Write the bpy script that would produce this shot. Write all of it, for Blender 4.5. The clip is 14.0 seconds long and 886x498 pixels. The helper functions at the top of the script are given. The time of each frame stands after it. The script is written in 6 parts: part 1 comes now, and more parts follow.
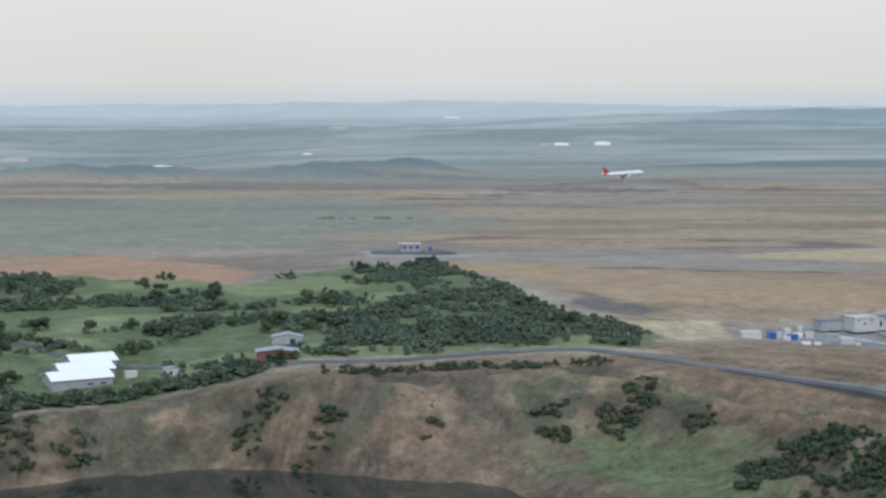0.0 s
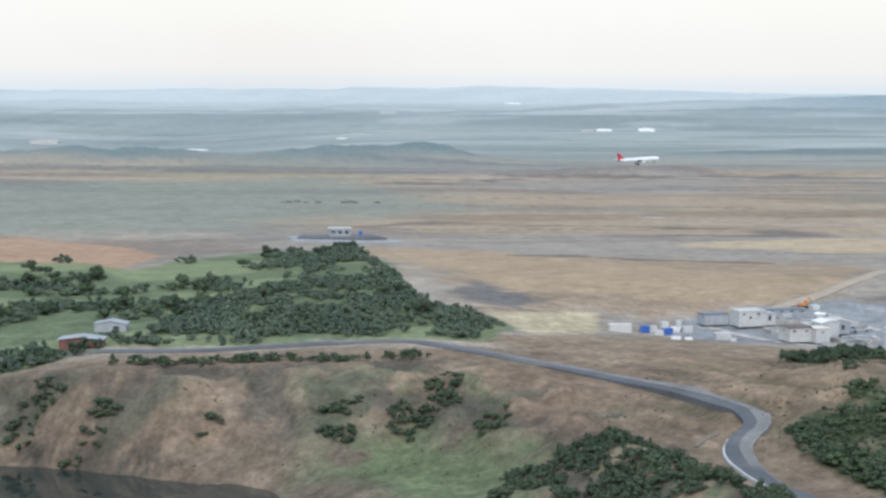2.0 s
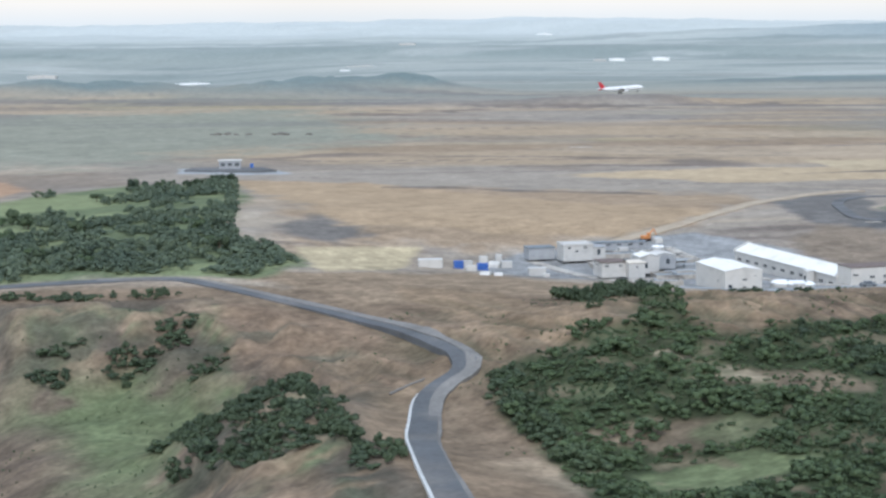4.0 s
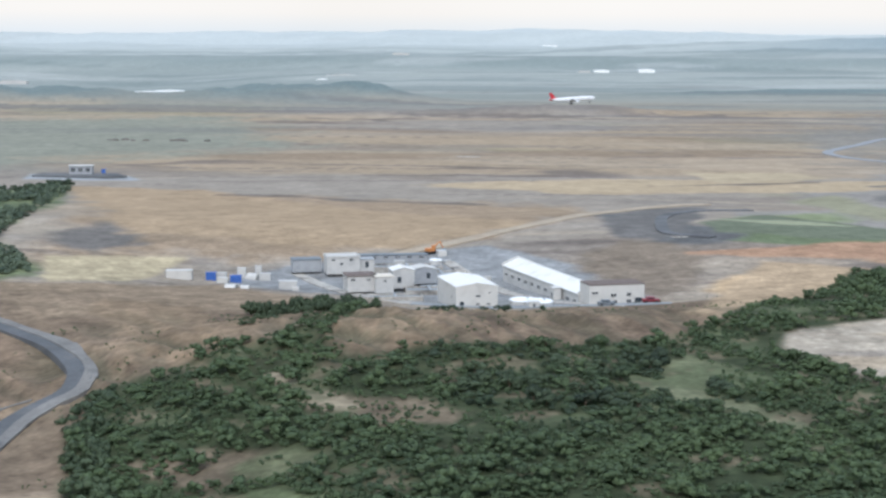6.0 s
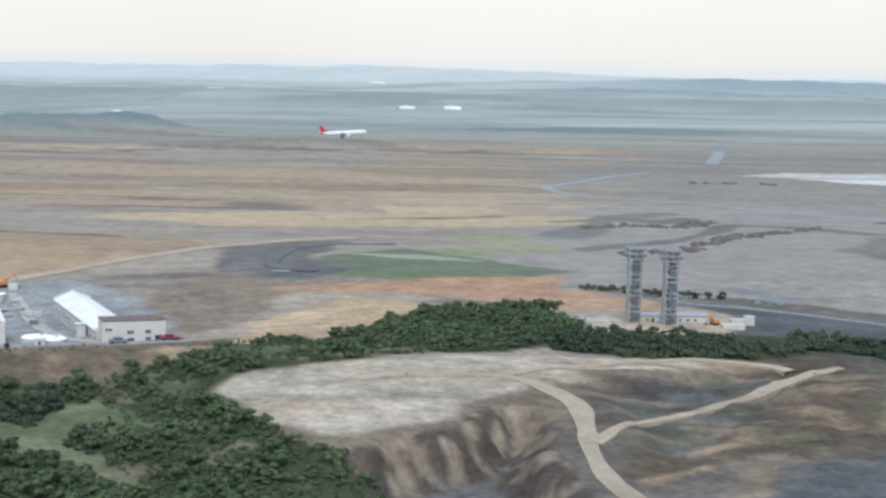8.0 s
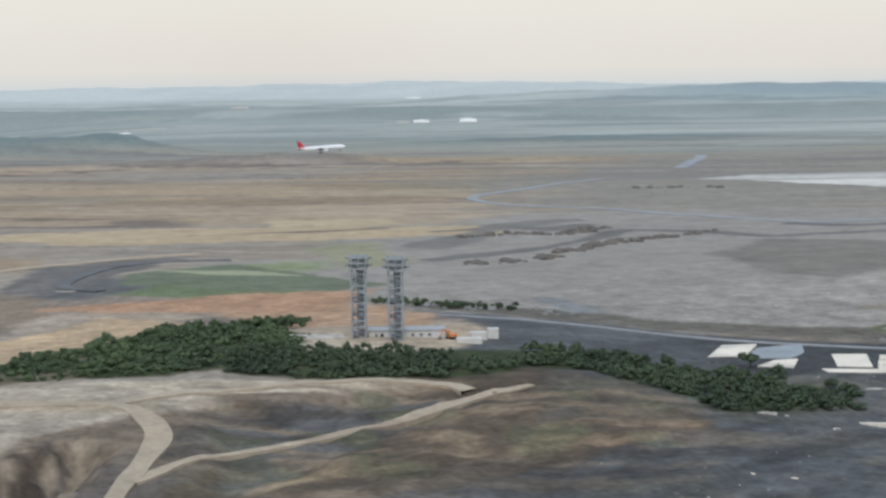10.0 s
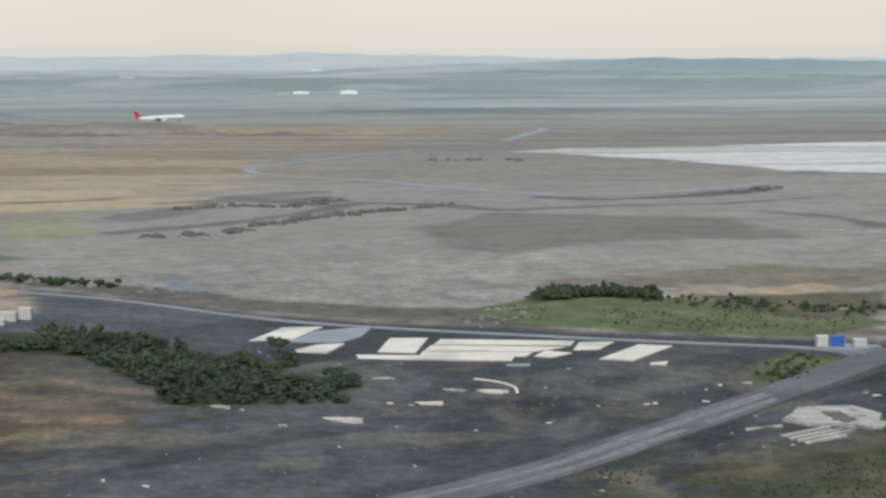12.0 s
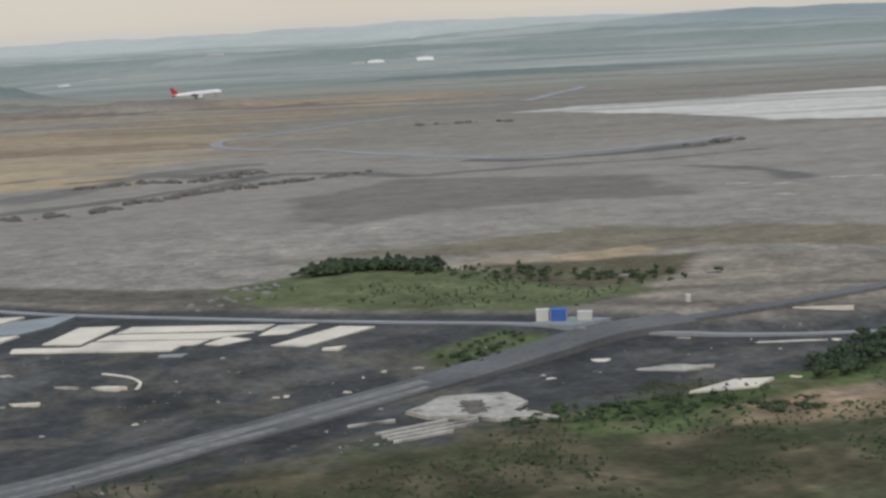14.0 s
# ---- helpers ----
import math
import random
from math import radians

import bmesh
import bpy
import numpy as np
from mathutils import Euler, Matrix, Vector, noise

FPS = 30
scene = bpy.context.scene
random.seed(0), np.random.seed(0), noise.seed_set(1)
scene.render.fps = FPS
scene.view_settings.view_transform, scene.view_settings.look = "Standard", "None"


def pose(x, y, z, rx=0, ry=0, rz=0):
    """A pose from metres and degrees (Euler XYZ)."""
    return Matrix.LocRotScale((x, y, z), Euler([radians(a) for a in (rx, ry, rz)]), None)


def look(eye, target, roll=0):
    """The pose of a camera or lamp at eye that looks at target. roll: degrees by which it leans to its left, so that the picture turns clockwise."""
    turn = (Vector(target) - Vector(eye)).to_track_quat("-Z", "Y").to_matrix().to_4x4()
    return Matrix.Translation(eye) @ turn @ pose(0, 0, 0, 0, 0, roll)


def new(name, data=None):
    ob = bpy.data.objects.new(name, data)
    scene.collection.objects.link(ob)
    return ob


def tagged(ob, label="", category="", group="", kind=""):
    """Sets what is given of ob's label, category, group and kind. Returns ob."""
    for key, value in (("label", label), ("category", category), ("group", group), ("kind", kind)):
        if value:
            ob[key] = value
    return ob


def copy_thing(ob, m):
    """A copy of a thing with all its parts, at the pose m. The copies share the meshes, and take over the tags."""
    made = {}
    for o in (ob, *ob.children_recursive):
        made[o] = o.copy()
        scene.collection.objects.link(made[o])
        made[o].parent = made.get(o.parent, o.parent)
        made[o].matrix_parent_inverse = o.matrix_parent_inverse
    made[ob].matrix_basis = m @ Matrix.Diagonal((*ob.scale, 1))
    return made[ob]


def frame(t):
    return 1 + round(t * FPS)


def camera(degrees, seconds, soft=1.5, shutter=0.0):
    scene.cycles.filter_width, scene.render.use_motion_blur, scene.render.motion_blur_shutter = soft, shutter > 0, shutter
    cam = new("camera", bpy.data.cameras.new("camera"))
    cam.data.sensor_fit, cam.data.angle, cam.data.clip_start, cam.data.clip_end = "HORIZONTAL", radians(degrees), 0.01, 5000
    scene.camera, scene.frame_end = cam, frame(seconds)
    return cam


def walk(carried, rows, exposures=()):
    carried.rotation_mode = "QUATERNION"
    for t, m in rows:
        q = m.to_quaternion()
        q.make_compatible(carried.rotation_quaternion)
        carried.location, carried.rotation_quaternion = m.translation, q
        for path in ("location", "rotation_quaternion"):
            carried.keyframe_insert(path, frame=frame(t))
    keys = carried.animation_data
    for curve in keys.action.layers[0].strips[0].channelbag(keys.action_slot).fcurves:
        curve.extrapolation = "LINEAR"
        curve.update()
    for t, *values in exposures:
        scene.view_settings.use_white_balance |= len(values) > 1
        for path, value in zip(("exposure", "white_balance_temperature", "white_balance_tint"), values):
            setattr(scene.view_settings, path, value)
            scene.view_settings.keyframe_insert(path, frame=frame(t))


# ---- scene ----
cam = camera(31.284, 14.0, soft=2.7)

# the plan below is drawn in steps of 0.565 m; all of it is brought to metres at the end of the file
U = 0.565

# seconds, heading, tilt, lean
TURNS = [
    (0.0, 24.64, -5.152, 0.046),
    (0.5, 23.222, -6.652, 0.231),
    (1.0, 22.022, -6.353, 0.553),
    (1.5, 21.637, -5.737, 0.524),
    (2.0, 21.511, -5.623, 0.341),
    (4.3, 19.221, -8.168, -0.268),
    (4.5, 19.32, -8.15, -0.085),
    (5.0, 19.416, -7.546, 0.565),
    (5.5, 18.727, -7.671, 0.693),
    (6.0, 18.248, -7.599, 0.291),
    (6.5, 18.725, -7.168, -0.305),
    (7.0, 19.667, -6.951, 0.258),
    (7.5, 21.397, -7.354, 0.305),
    (8.0, 23.542, -6.171, 1.302),
    (8.2, 25.192, -5.296, 1.707),
    (10.3, 20.812, -5.685, -0.685),
    (10.5, 20.941, -5.734, -0.666),
    (11.0, 21.85, -6.151, -0.136),
    (11.5, 23.793, -6.403, 0.481),
    (12.0, 23.576, -6.565, 0.041),
    (12.5, 23.12, -5.656, -0.048),
    (13.0, 22.77, -5.17, -1.115),
    (13.5, 21.509, -6.241, -2.414),
    (14.0, 18.628, -7.716, -2.82),
]


def eye_at(t):
    return (U * 70.0 * t, -0.0305 * U * t * (t - 14), U * (124.12 - 3.175 * t - 0.01068 * t * (t - 14)))


def heading(t, yaw, tilt, lean):
    e = Vector(eye_at(t))
    a, b = radians(yaw), radians(tilt)
    way = Vector((math.sin(a) * math.cos(b), math.cos(a) * math.cos(b), math.sin(b)))
    return t, look(e, e + 100 * way, lean)


EXPOSURES = [(0.0, 0.05, 5710, 9), (0.5, 0.25, 5710, 9), (1.5, 0.4, 5740, 10), (2.0, 0.42, 5740, 10), (5.0, 0.5, 5780, 11), (6.5, 0.42, 5810, 11), (7.5, 0.33, 5810, 11),
             (8.0, 0.4, 5810, 10), (8.2, 0.38, 5840, 10), (10.5, 0.1, 6070, 10), (12.0, 0.1, 6250, 10), (12.5, -0.12, 6320, 10), (13.0, -0.32, 6340, 10), (13.5, -0.31, 6370, 10), (14.0, -0.17, 6420, 10)]
walk(cam, [heading(*row) for row in TURNS], EXPOSURES)

# ---- light ----
SUN_EL, SUN_AZ = radians(48), radians(205)
world = bpy.data.worlds.new("sky")
scene.world = world
world.use_nodes = True
wn, wl = world.node_tree.nodes, world.node_tree.links
wn.clear()
w_out = wn.new("ShaderNodeOutputWorld")
w_add = wn.new("ShaderNodeAddShader")
w_sky = wn.new("ShaderNodeTexSky")
w_sky.sky_type, w_sky.sun_disc = "NISHITA", False
w_sky.sun_elevation, w_sky.sun_rotation = SUN_EL, SUN_AZ
w_sky.dust_density, w_sky.air_density = 4.0, 1.5
w_b1 = wn.new("ShaderNodeBackground")
w_b1.inputs["Strength"].default_value = 0.03
wl.new(w_sky.outputs["Color"], w_b1.inputs["Color"])
# the hazy cloud cover: cream overhead, paler and bluer along the horizon
w_tc = wn.new("ShaderNodeTexCoord")
w_sep = wn.new("ShaderNodeSeparateXYZ")
w_map = wn.new("ShaderNodeMapRange")
w_map.inputs["From Min"].default_value, w_map.inputs["From Max"].default_value = 0.0, 0.3
w_ramp = wn.new("ShaderNodeValToRGB")
e = w_ramp.color_ramp.elements
e[0].position, e[0].color = 0.0, (0.58, 0.60, 0.585, 1)
e[1].position, e[1].color = 0.05, (0.715, 0.655, 0.57, 1)
x = e.new(0.4)
x.color = (0.73, 0.67, 0.58, 1)
x = e.new(1.0)
x.color = (0.50, 0.58, 0.66, 1)
w_noise = wn.new("ShaderNodeTexNoise")
w_noise.inputs["Scale"].default_value, w_noise.inputs["Detail"].default_value = 3.0, 4
w_mul = wn.new("ShaderNodeMix")
w_mul.data_type, w_mul.blend_type = "RGBA", "SOFT_LIGHT"
w_mul.inputs["Factor"].default_value = 0.25
wl.new(w_tc.outputs["Generated"], w_sep.inputs["Vector"])
wl.new(w_sep.outputs["Z"], w_map.inputs["Value"])
wl.new(w_map.outputs["Result"], w_ramp.inputs["Fac"])
wl.new(w_tc.outputs["Generated"], w_noise.inputs["Vector"])
wl.new(w_ramp.outputs["Color"], w_mul.inputs["A"])
wl.new(w_noise.outputs["Fac"], w_mul.inputs["B"])
w_b2 = wn.new("ShaderNodeBackground")
w_b2.inputs["Strength"].default_value = 0.98
wl.new(w_mul.outputs["Result"], w_b2.inputs["Color"])
wl.new(w_b1.outputs["Background"], w_add.inputs[0])
wl.new(w_b2.outputs["Background"], w_add.inputs[1])
wl.new(w_add.outputs["Shader"], w_out.inputs["Surface"])

sun_data = bpy.data.lights.new("sun", "SUN")
sun_data.energy, sun_data.angle, sun_data.color = 1.3, radians(12), (1.0, 0.97, 0.93)
sun = new("sun", sun_data)
sun.matrix_world = look((math.sin(SUN_AZ) * 900, math.cos(SUN_AZ) * 900, 1000), (0, 0, 0))


# ---- materials ----
def material(name, colour, rough=0.85, metal=0.0, var=0.25, scale=1.0, fine=12.0, bump=0.1, spec=0.3, attribute="", dirt=None, streaks=()):
    """A surface with a base colour that varies at two scales, and a fine relief. dirt: a second colour in blotches."""
    m = bpy.data.materials.new(name)
    m.use_nodes = True
    n, l = m.node_tree.nodes, m.node_tree.links
    b = n["Principled BSDF"]
    b.inputs["Roughness"].default_value, b.inputs["Metallic"].default_value = rough, metal
    b.inputs["Specular IOR Level"].default_value = spec
    geo = n.new("ShaderNodeNewGeometry")
    col = None
    if attribute:
        col = n.new("ShaderNodeVertexColor")
        col.layer_name = attribute
        out = col.outputs["Color"]
    else:
        rgb = n.new("ShaderNodeRGB")
        rgb.outputs[0].default_value = (*colour, 1)
        out = rgb.outputs[0]
    if dirt:
        dn = n.new("ShaderNodeTexNoise")
        dn.inputs["Scale"].default_value, dn.inputs["Detail"].default_value = scale * 0.6 / U, 5
        l.new(geo.outputs["Position"], dn.inputs["Vector"])
        dr = n.new("ShaderNodeMapRange")
        dr.inputs["From Min"].default_value, dr.inputs["From Max"].default_value = 0.52, 0.68
        l.new(dn.outputs["Fac"], dr.inputs["Value"])
        dm = n.new("ShaderNodeMix")
        dm.data_type = "RGBA"
        dm.inputs["B"].default_value = (*dirt, 1)
        l.new(dr.outputs["Result"], dm.inputs["Factor"])
        l.new(out, dm.inputs["A"])
        out = dm.outputs["Result"]
    for s, k in (*streaks, (scale, var), (fine, var * 0.7)):
        nz = n.new("ShaderNodeTexNoise")
        nz.inputs["Scale"].default_value, nz.inputs["Detail"].default_value = s / U, 4
        l.new(geo.outputs["Position"], nz.inputs["Vector"])
        mr = n.new("ShaderNodeMapRange")
        mr.inputs["From Min"].default_value, mr.inputs["From Max"].default_value = 0.25, 0.75
        mr.inputs["To Min"].default_value, mr.inputs["To Max"].default_value = 1 - k, 1 + k
        l.new(nz.outputs["Fac"], mr.inputs["Value"])
        mx = n.new("ShaderNodeVectorMath")
        mx.operation = "SCALE"
        l.new(out, mx.inputs[0])
        l.new(mr.outputs["Result"], mx.inputs["Scale"])
        out = mx.outputs["Vector"]
    if attribute:
        # the far country is smooth, the near ground grainy
        grain = n.new("ShaderNodeAttribute")
        grain.attribute_name = "Grain"
        gm_ = n.new("ShaderNodeMix")
        gm_.data_type = "RGBA"
        l.new(grain.outputs["Fac"], gm_.inputs["Factor"])
        l.new(col.outputs["Color"], gm_.inputs["A"])
        l.new(out, gm_.inputs["B"])
        out = gm_.outputs["Result"]
    l.new(out, b.inputs["Base Color"])
    if bump:
        bp = n.new("ShaderNodeBump")
        bp.inputs["Strength"].default_value, bp.inputs["Distance"].default_value = bump, 0.3
        l.new(nz.outputs["Fac"], bp.inputs["Height"])
        l.new(bp.outputs["Normal"], b.inputs["Normal"])
    return m


def leaf_material(name, colour, other):
    """Foliage: the colour wanders from leaf clump to leaf clump and from tree to tree."""
    m = bpy.data.materials.new(name)
    m.use_nodes = True
    n, l = m.node_tree.nodes, m.node_tree.links
    b = n["Principled BSDF"]
    b.inputs["Roughness"].default_value, b.inputs["Specular IOR Level"].default_value = 0.7, 0.2
    geo, info = n.new("ShaderNodeNewGeometry"), n.new("ShaderNodeObjectInfo")
    nz = n.new("ShaderNodeTexNoise")
    nz.inputs["Scale"].default_value, nz.inputs["Detail"].default_value = 0.08 / U, 5
    l.new(geo.outputs["Position"], nz.inputs["Vector"])
    a = n.new("ShaderNodeMath")
    a.operation = "MULTIPLY_ADD"
    a.inputs[1].default_value = 0.42
    l.new(geo.outputs["Random Per Island"], a.inputs[0])
    broad = n.new("ShaderNodeTexNoise")
    broad.inputs["Scale"].default_value, broad.inputs["Detail"].default_value = 0.022 / U, 3
    l.new(geo.outputs["Position"], broad.inputs["Vector"])
    both = n.new("ShaderNodeMath")
    l.new(nz.outputs["Fac"], both.inputs[0])
    l.new(broad.outputs["Fac"], both.inputs[1])
    l.new(both.outputs[0], a.inputs[2])
    c = n.new("ShaderNodeMath")
    c.operation = "MULTIPLY_ADD"
    c.inputs[1].default_value = 0.35
    l.new(info.outputs["Random"], c.inputs[0])
    l.new(a.outputs[0], c.inputs[2])
    mr = n.new("ShaderNodeMapRange")
    mr.inputs["From Min"].default_value, mr.inputs["From Max"].default_value = 0.85, 1.8
    l.new(c.outputs[0], mr.inputs["Value"])
    mx = n.new("ShaderNodeMix")
    mx.data_type = "RGBA"
    mx.inputs["A"].default_value, mx.inputs["B"].default_value = (*colour, 1), (*other, 1)
    l.new(mr.outputs["Result"], mx.inputs["Factor"])
    l.new(mx.outputs["Result"], b.inputs["Base Color"])
    return m


M_GROUND = material("earth", (0.3, 0.2, 0.1), 0.95, var=0.2, scale=0.045, fine=0.5, bump=0.4, spec=0.1, attribute="Col", streaks=((0.012, 0.10), (0.12, 0.26), (0.25, 0.22)))
M_WATER = material("still_water", (0.03, 0.038, 0.033), 0.02, var=0.1, scale=0.02, fine=0.2, bump=0.0, spec=1.0)
M_ASPHALT = material("worn_asphalt", (0.105, 0.108, 0.112), 0.9, var=0.2, scale=0.06, fine=0.6, dirt=(0.15, 0.14, 0.13))
M_SHOULDER = material("dusty_gravel", (0.195, 0.185, 0.17), 0.95, var=0.25, scale=0.06, fine=0.7, dirt=(0.17, 0.16, 0.15))
M_GRAVELROAD = material("grey_gravel", (0.125, 0.126, 0.127), 0.95, var=0.25, scale=0.05, fine=0.7, dirt=(0.085, 0.085, 0.086))
M_DIRT = material("pale_dirt", (0.36, 0.295, 0.215), 0.95, var=0.2, scale=0.06, fine=0.5, dirt=(0.32, 0.25, 0.18))
M_KERB = material("kerb_concrete", (0.5, 0.5, 0.48), 0.85, var=0.15, scale=0.3, fine=2)
M_SLAB = material("concrete_slab", (0.68, 0.61, 0.51), 0.85, var=0.12, scale=0.08, fine=0.8, dirt=(0.50, 0.46, 0.40))
M_SLABOLD = material("weathered_concrete", (0.40, 0.37, 0.325), 0.9, var=0.25, scale=0.2, fine=0.8, dirt=(0.15, 0.14, 0.125))
M_SLABGREY = material("grey_concrete", (0.26, 0.28, 0.29), 0.85, var=0.15, scale=0.1, fine=0.8)
M_WHITE = material("white_cladding", (0.57, 0.55, 0.51), 0.5, var=0.05, scale=0.3, fine=2.5, dirt=(0.49, 0.47, 0.435))
M_ROOF = material("white_roof_sheet", (0.76, 0.74, 0.69), 0.55, var=0.05, scale=0.2, fine=2.5, dirt=(0.66, 0.63, 0.58))
M_WALL = material("off_white_render", (0.52, 0.505, 0.475), 0.8, var=0.08, scale=0.25, fine=2.0, dirt=(0.43, 0.42, 0.40))
M_GREYWALL = material("grey_wall", (0.34, 0.35, 0.36), 0.8, var=0.12, scale=0.3, fine=2.0)
M_ROOFTILE = material("brown_roof", (0.15, 0.115, 0.10), 0.85, var=0.2, scale=0.5, fine=4.0)
M_RUST = material("rusty_red_brick", (0.22, 0.10, 0.08), 0.85, var=0.2, scale=0.5, fine=4.0)
M_DARK = material("dark_glass", (0.05, 0.06, 0.07), 0.25, var=0.1, scale=1, fine=5)
M_STEEL = material("grey_steel", (0.19, 0.21, 0.225), 0.6, 0.3, var=0.15, scale=0.3, fine=3)
M_STEELLIGHT = material("galvanised_steel", (0.36, 0.38, 0.39), 0.55, 0.3, var=0.15, scale=0.3, fine=3)
M_BLUE = material("blue_tarpaulin", (0.05, 0.12, 0.38), 0.6, var=0.15, scale=0.5, fine=3)
M_ORANGE = material("orange_machine_paint", (0.55, 0.23, 0.08), 0.5, var=0.1, scale=0.6, fine=4)
M_RED = material("red_paint", (0.45, 0.03, 0.04), 0.45, var=0.06, scale=0.3, fine=3)
M_CARRED = material("dark_red_car_paint", (0.20, 0.03, 0.04), 0.4, var=0.06, scale=0.3, fine=3)
M_PLANE = material("white_aircraft_paint", (0.80, 0.80, 0.80), 0.35, var=0.03, scale=0.2, fine=2)
M_ENGINE = material("engine_grey", (0.5, 0.5, 0.5), 0.4, 0.3, var=0.05, scale=0.4, fine=3)
M_TYRE = material("black_rubber", (0.03, 0.03, 0.03), 0.9, var=0.1, scale=2, fine=8)
M_BARK = material("bark", (0.10, 0.075, 0.05), 0.95, var=0.25, scale=1, fine=6)
M_LEAF = leaf_material("thicket_leaves", (0.028, 0.044, 0.027), (0.092, 0.128, 0.058))
M_LEAFDARK = leaf_material("dark_leaves", (0.028, 0.042, 0.029), (0.080, 0.108, 0.056))
# paler leaves for the hill grove: distance haze put into their colour
M_LEAFHAZED = leaf_material("hazed_grove_leaves", (0.058, 0.082, 0.058), (0.138, 0.17, 0.105))
M_FARROOF = material("bright_roof_sheet", (0.86, 0.86, 0.84), 0.6, var=0.03, scale=0.2, fine=2)
M_PALEROAD = material("pale_grey_road", (0.27, 0.275, 0.28), 0.9, var=0.15, scale=0.05, fine=0.6)
M_RUBBLE = material("grey_rubble", (0.20, 0.195, 0.185), 0.95, var=0.3, scale=0.3, fine=2.0, bump=0.6)
M_SPOIL = material("spoil_earth", (0.13, 0.115, 0.10), 0.95, var=0.3, scale=0.3, fine=2.0, bump=0.6)


# ---- lie of the land ----
def sstep(a, b, v):
    t = np.clip((v - a) / (b - a), 0, 1)
    return t * t * (3 - 2 * t)


def bell(x, y, cx, cy, sx, sy):
    return np.exp(-(((x - cx) / sx) ** 2 + ((y - cy) / sy) ** 2) / 2)


def wave_noise(x, y, size, seed):
    """Smooth value noise from -1 to 1, with lumps of about that size."""
    u, v = np.asarray(x, float) / size + 37.3 * seed, np.asarray(y, float) / size - 11.7 * seed
    i, j = np.floor(u), np.floor(v)
    fu, fv = u - i, v - j
    fu, fv = fu * fu * (3 - 2 * fu), fv * fv * (3 - 2 * fv)

    def lattice(a, b):
        h = np.sin(a * 127.1 + b * 311.7 + seed * 74.7) * 43758.5453
        return 2 * (h - np.floor(h)) - 1

    return (lattice(i, j) * (1 - fu) + lattice(i + 1, j) * fu) * (1 - fv) + (lattice(i, j + 1) * (1 - fu) + lattice(i + 1, j + 1) * fu) * fv


def fbm(x, y, size, seed, octaves=3):
    return sum(wave_noise(x, y, size / 2 ** k, seed + k) / 2 ** k for k in range(octaves)) / 1.6


def inside(x, y, outline, closed=True):
    """Signed distance to an outline, positive inside."""
    x, y = np.asarray(x, float), np.asarray(y, float)
    best = np.full(x.shape, 1e9)
    odd = np.zeros(x.shape, bool)
    pts = list(outline)
    for (ax, ay), (bx, by) in zip(pts, pts[1:] + pts[:1] if closed else pts[1:]):
        dx, dy = bx - ax, by - ay
        t = np.clip(((x - ax) * dx + (y - ay) * dy) / (dx * dx + dy * dy + 1e-9), 0, 1)
        best = np.minimum(best, np.hypot(x - ax - t * dx, y - ay - t * dy))
        if closed and dy:
            odd ^= ((ay > y) != (by > y)) & (x < dx * (y - ay) / dy + ax)
    return np.where(odd, best, -best) if closed else best


VALLEY = [(-60, 640), (60, 690), (127, 722), (177, 721), (223, 711), (264, 687), (301, 680), (353, 665), (405, 650), (436, 590), (448, 545),
          (440, 508), (424, 480), (410, 445), (402, 390), (404, 320), (420, 120), (-100, 120)]
PIT = [(694, 366), (728, 378), (753, 398), (759, 386), (744, 352), (736, 320), (736, 250), (690, 250), (690, 330)]
PIT_EAST = [(786, 430), (850, 438), (880, 428), (862, 402), (812, 366), (776, 336), (773, 358), (787, 396)]
HILLS = [(600, 2600, 120, 70, 24), (960, 2560, 120, 70, 28), (1130, 2560, 70, 60, 18), (1180, 2080, 170, 30, 11), (1300, 2050, 60, 20, 9),
         (2050, 2700, 260, 90, 10), (250, 2700, 200, 90, 24)]


def far_line(x, y):
    return y + 0.33 * (x - 600)


def gully(x, y):
    return fbm(x * 1.5 + 0.4 * y, y * 0.4, 20, 31)


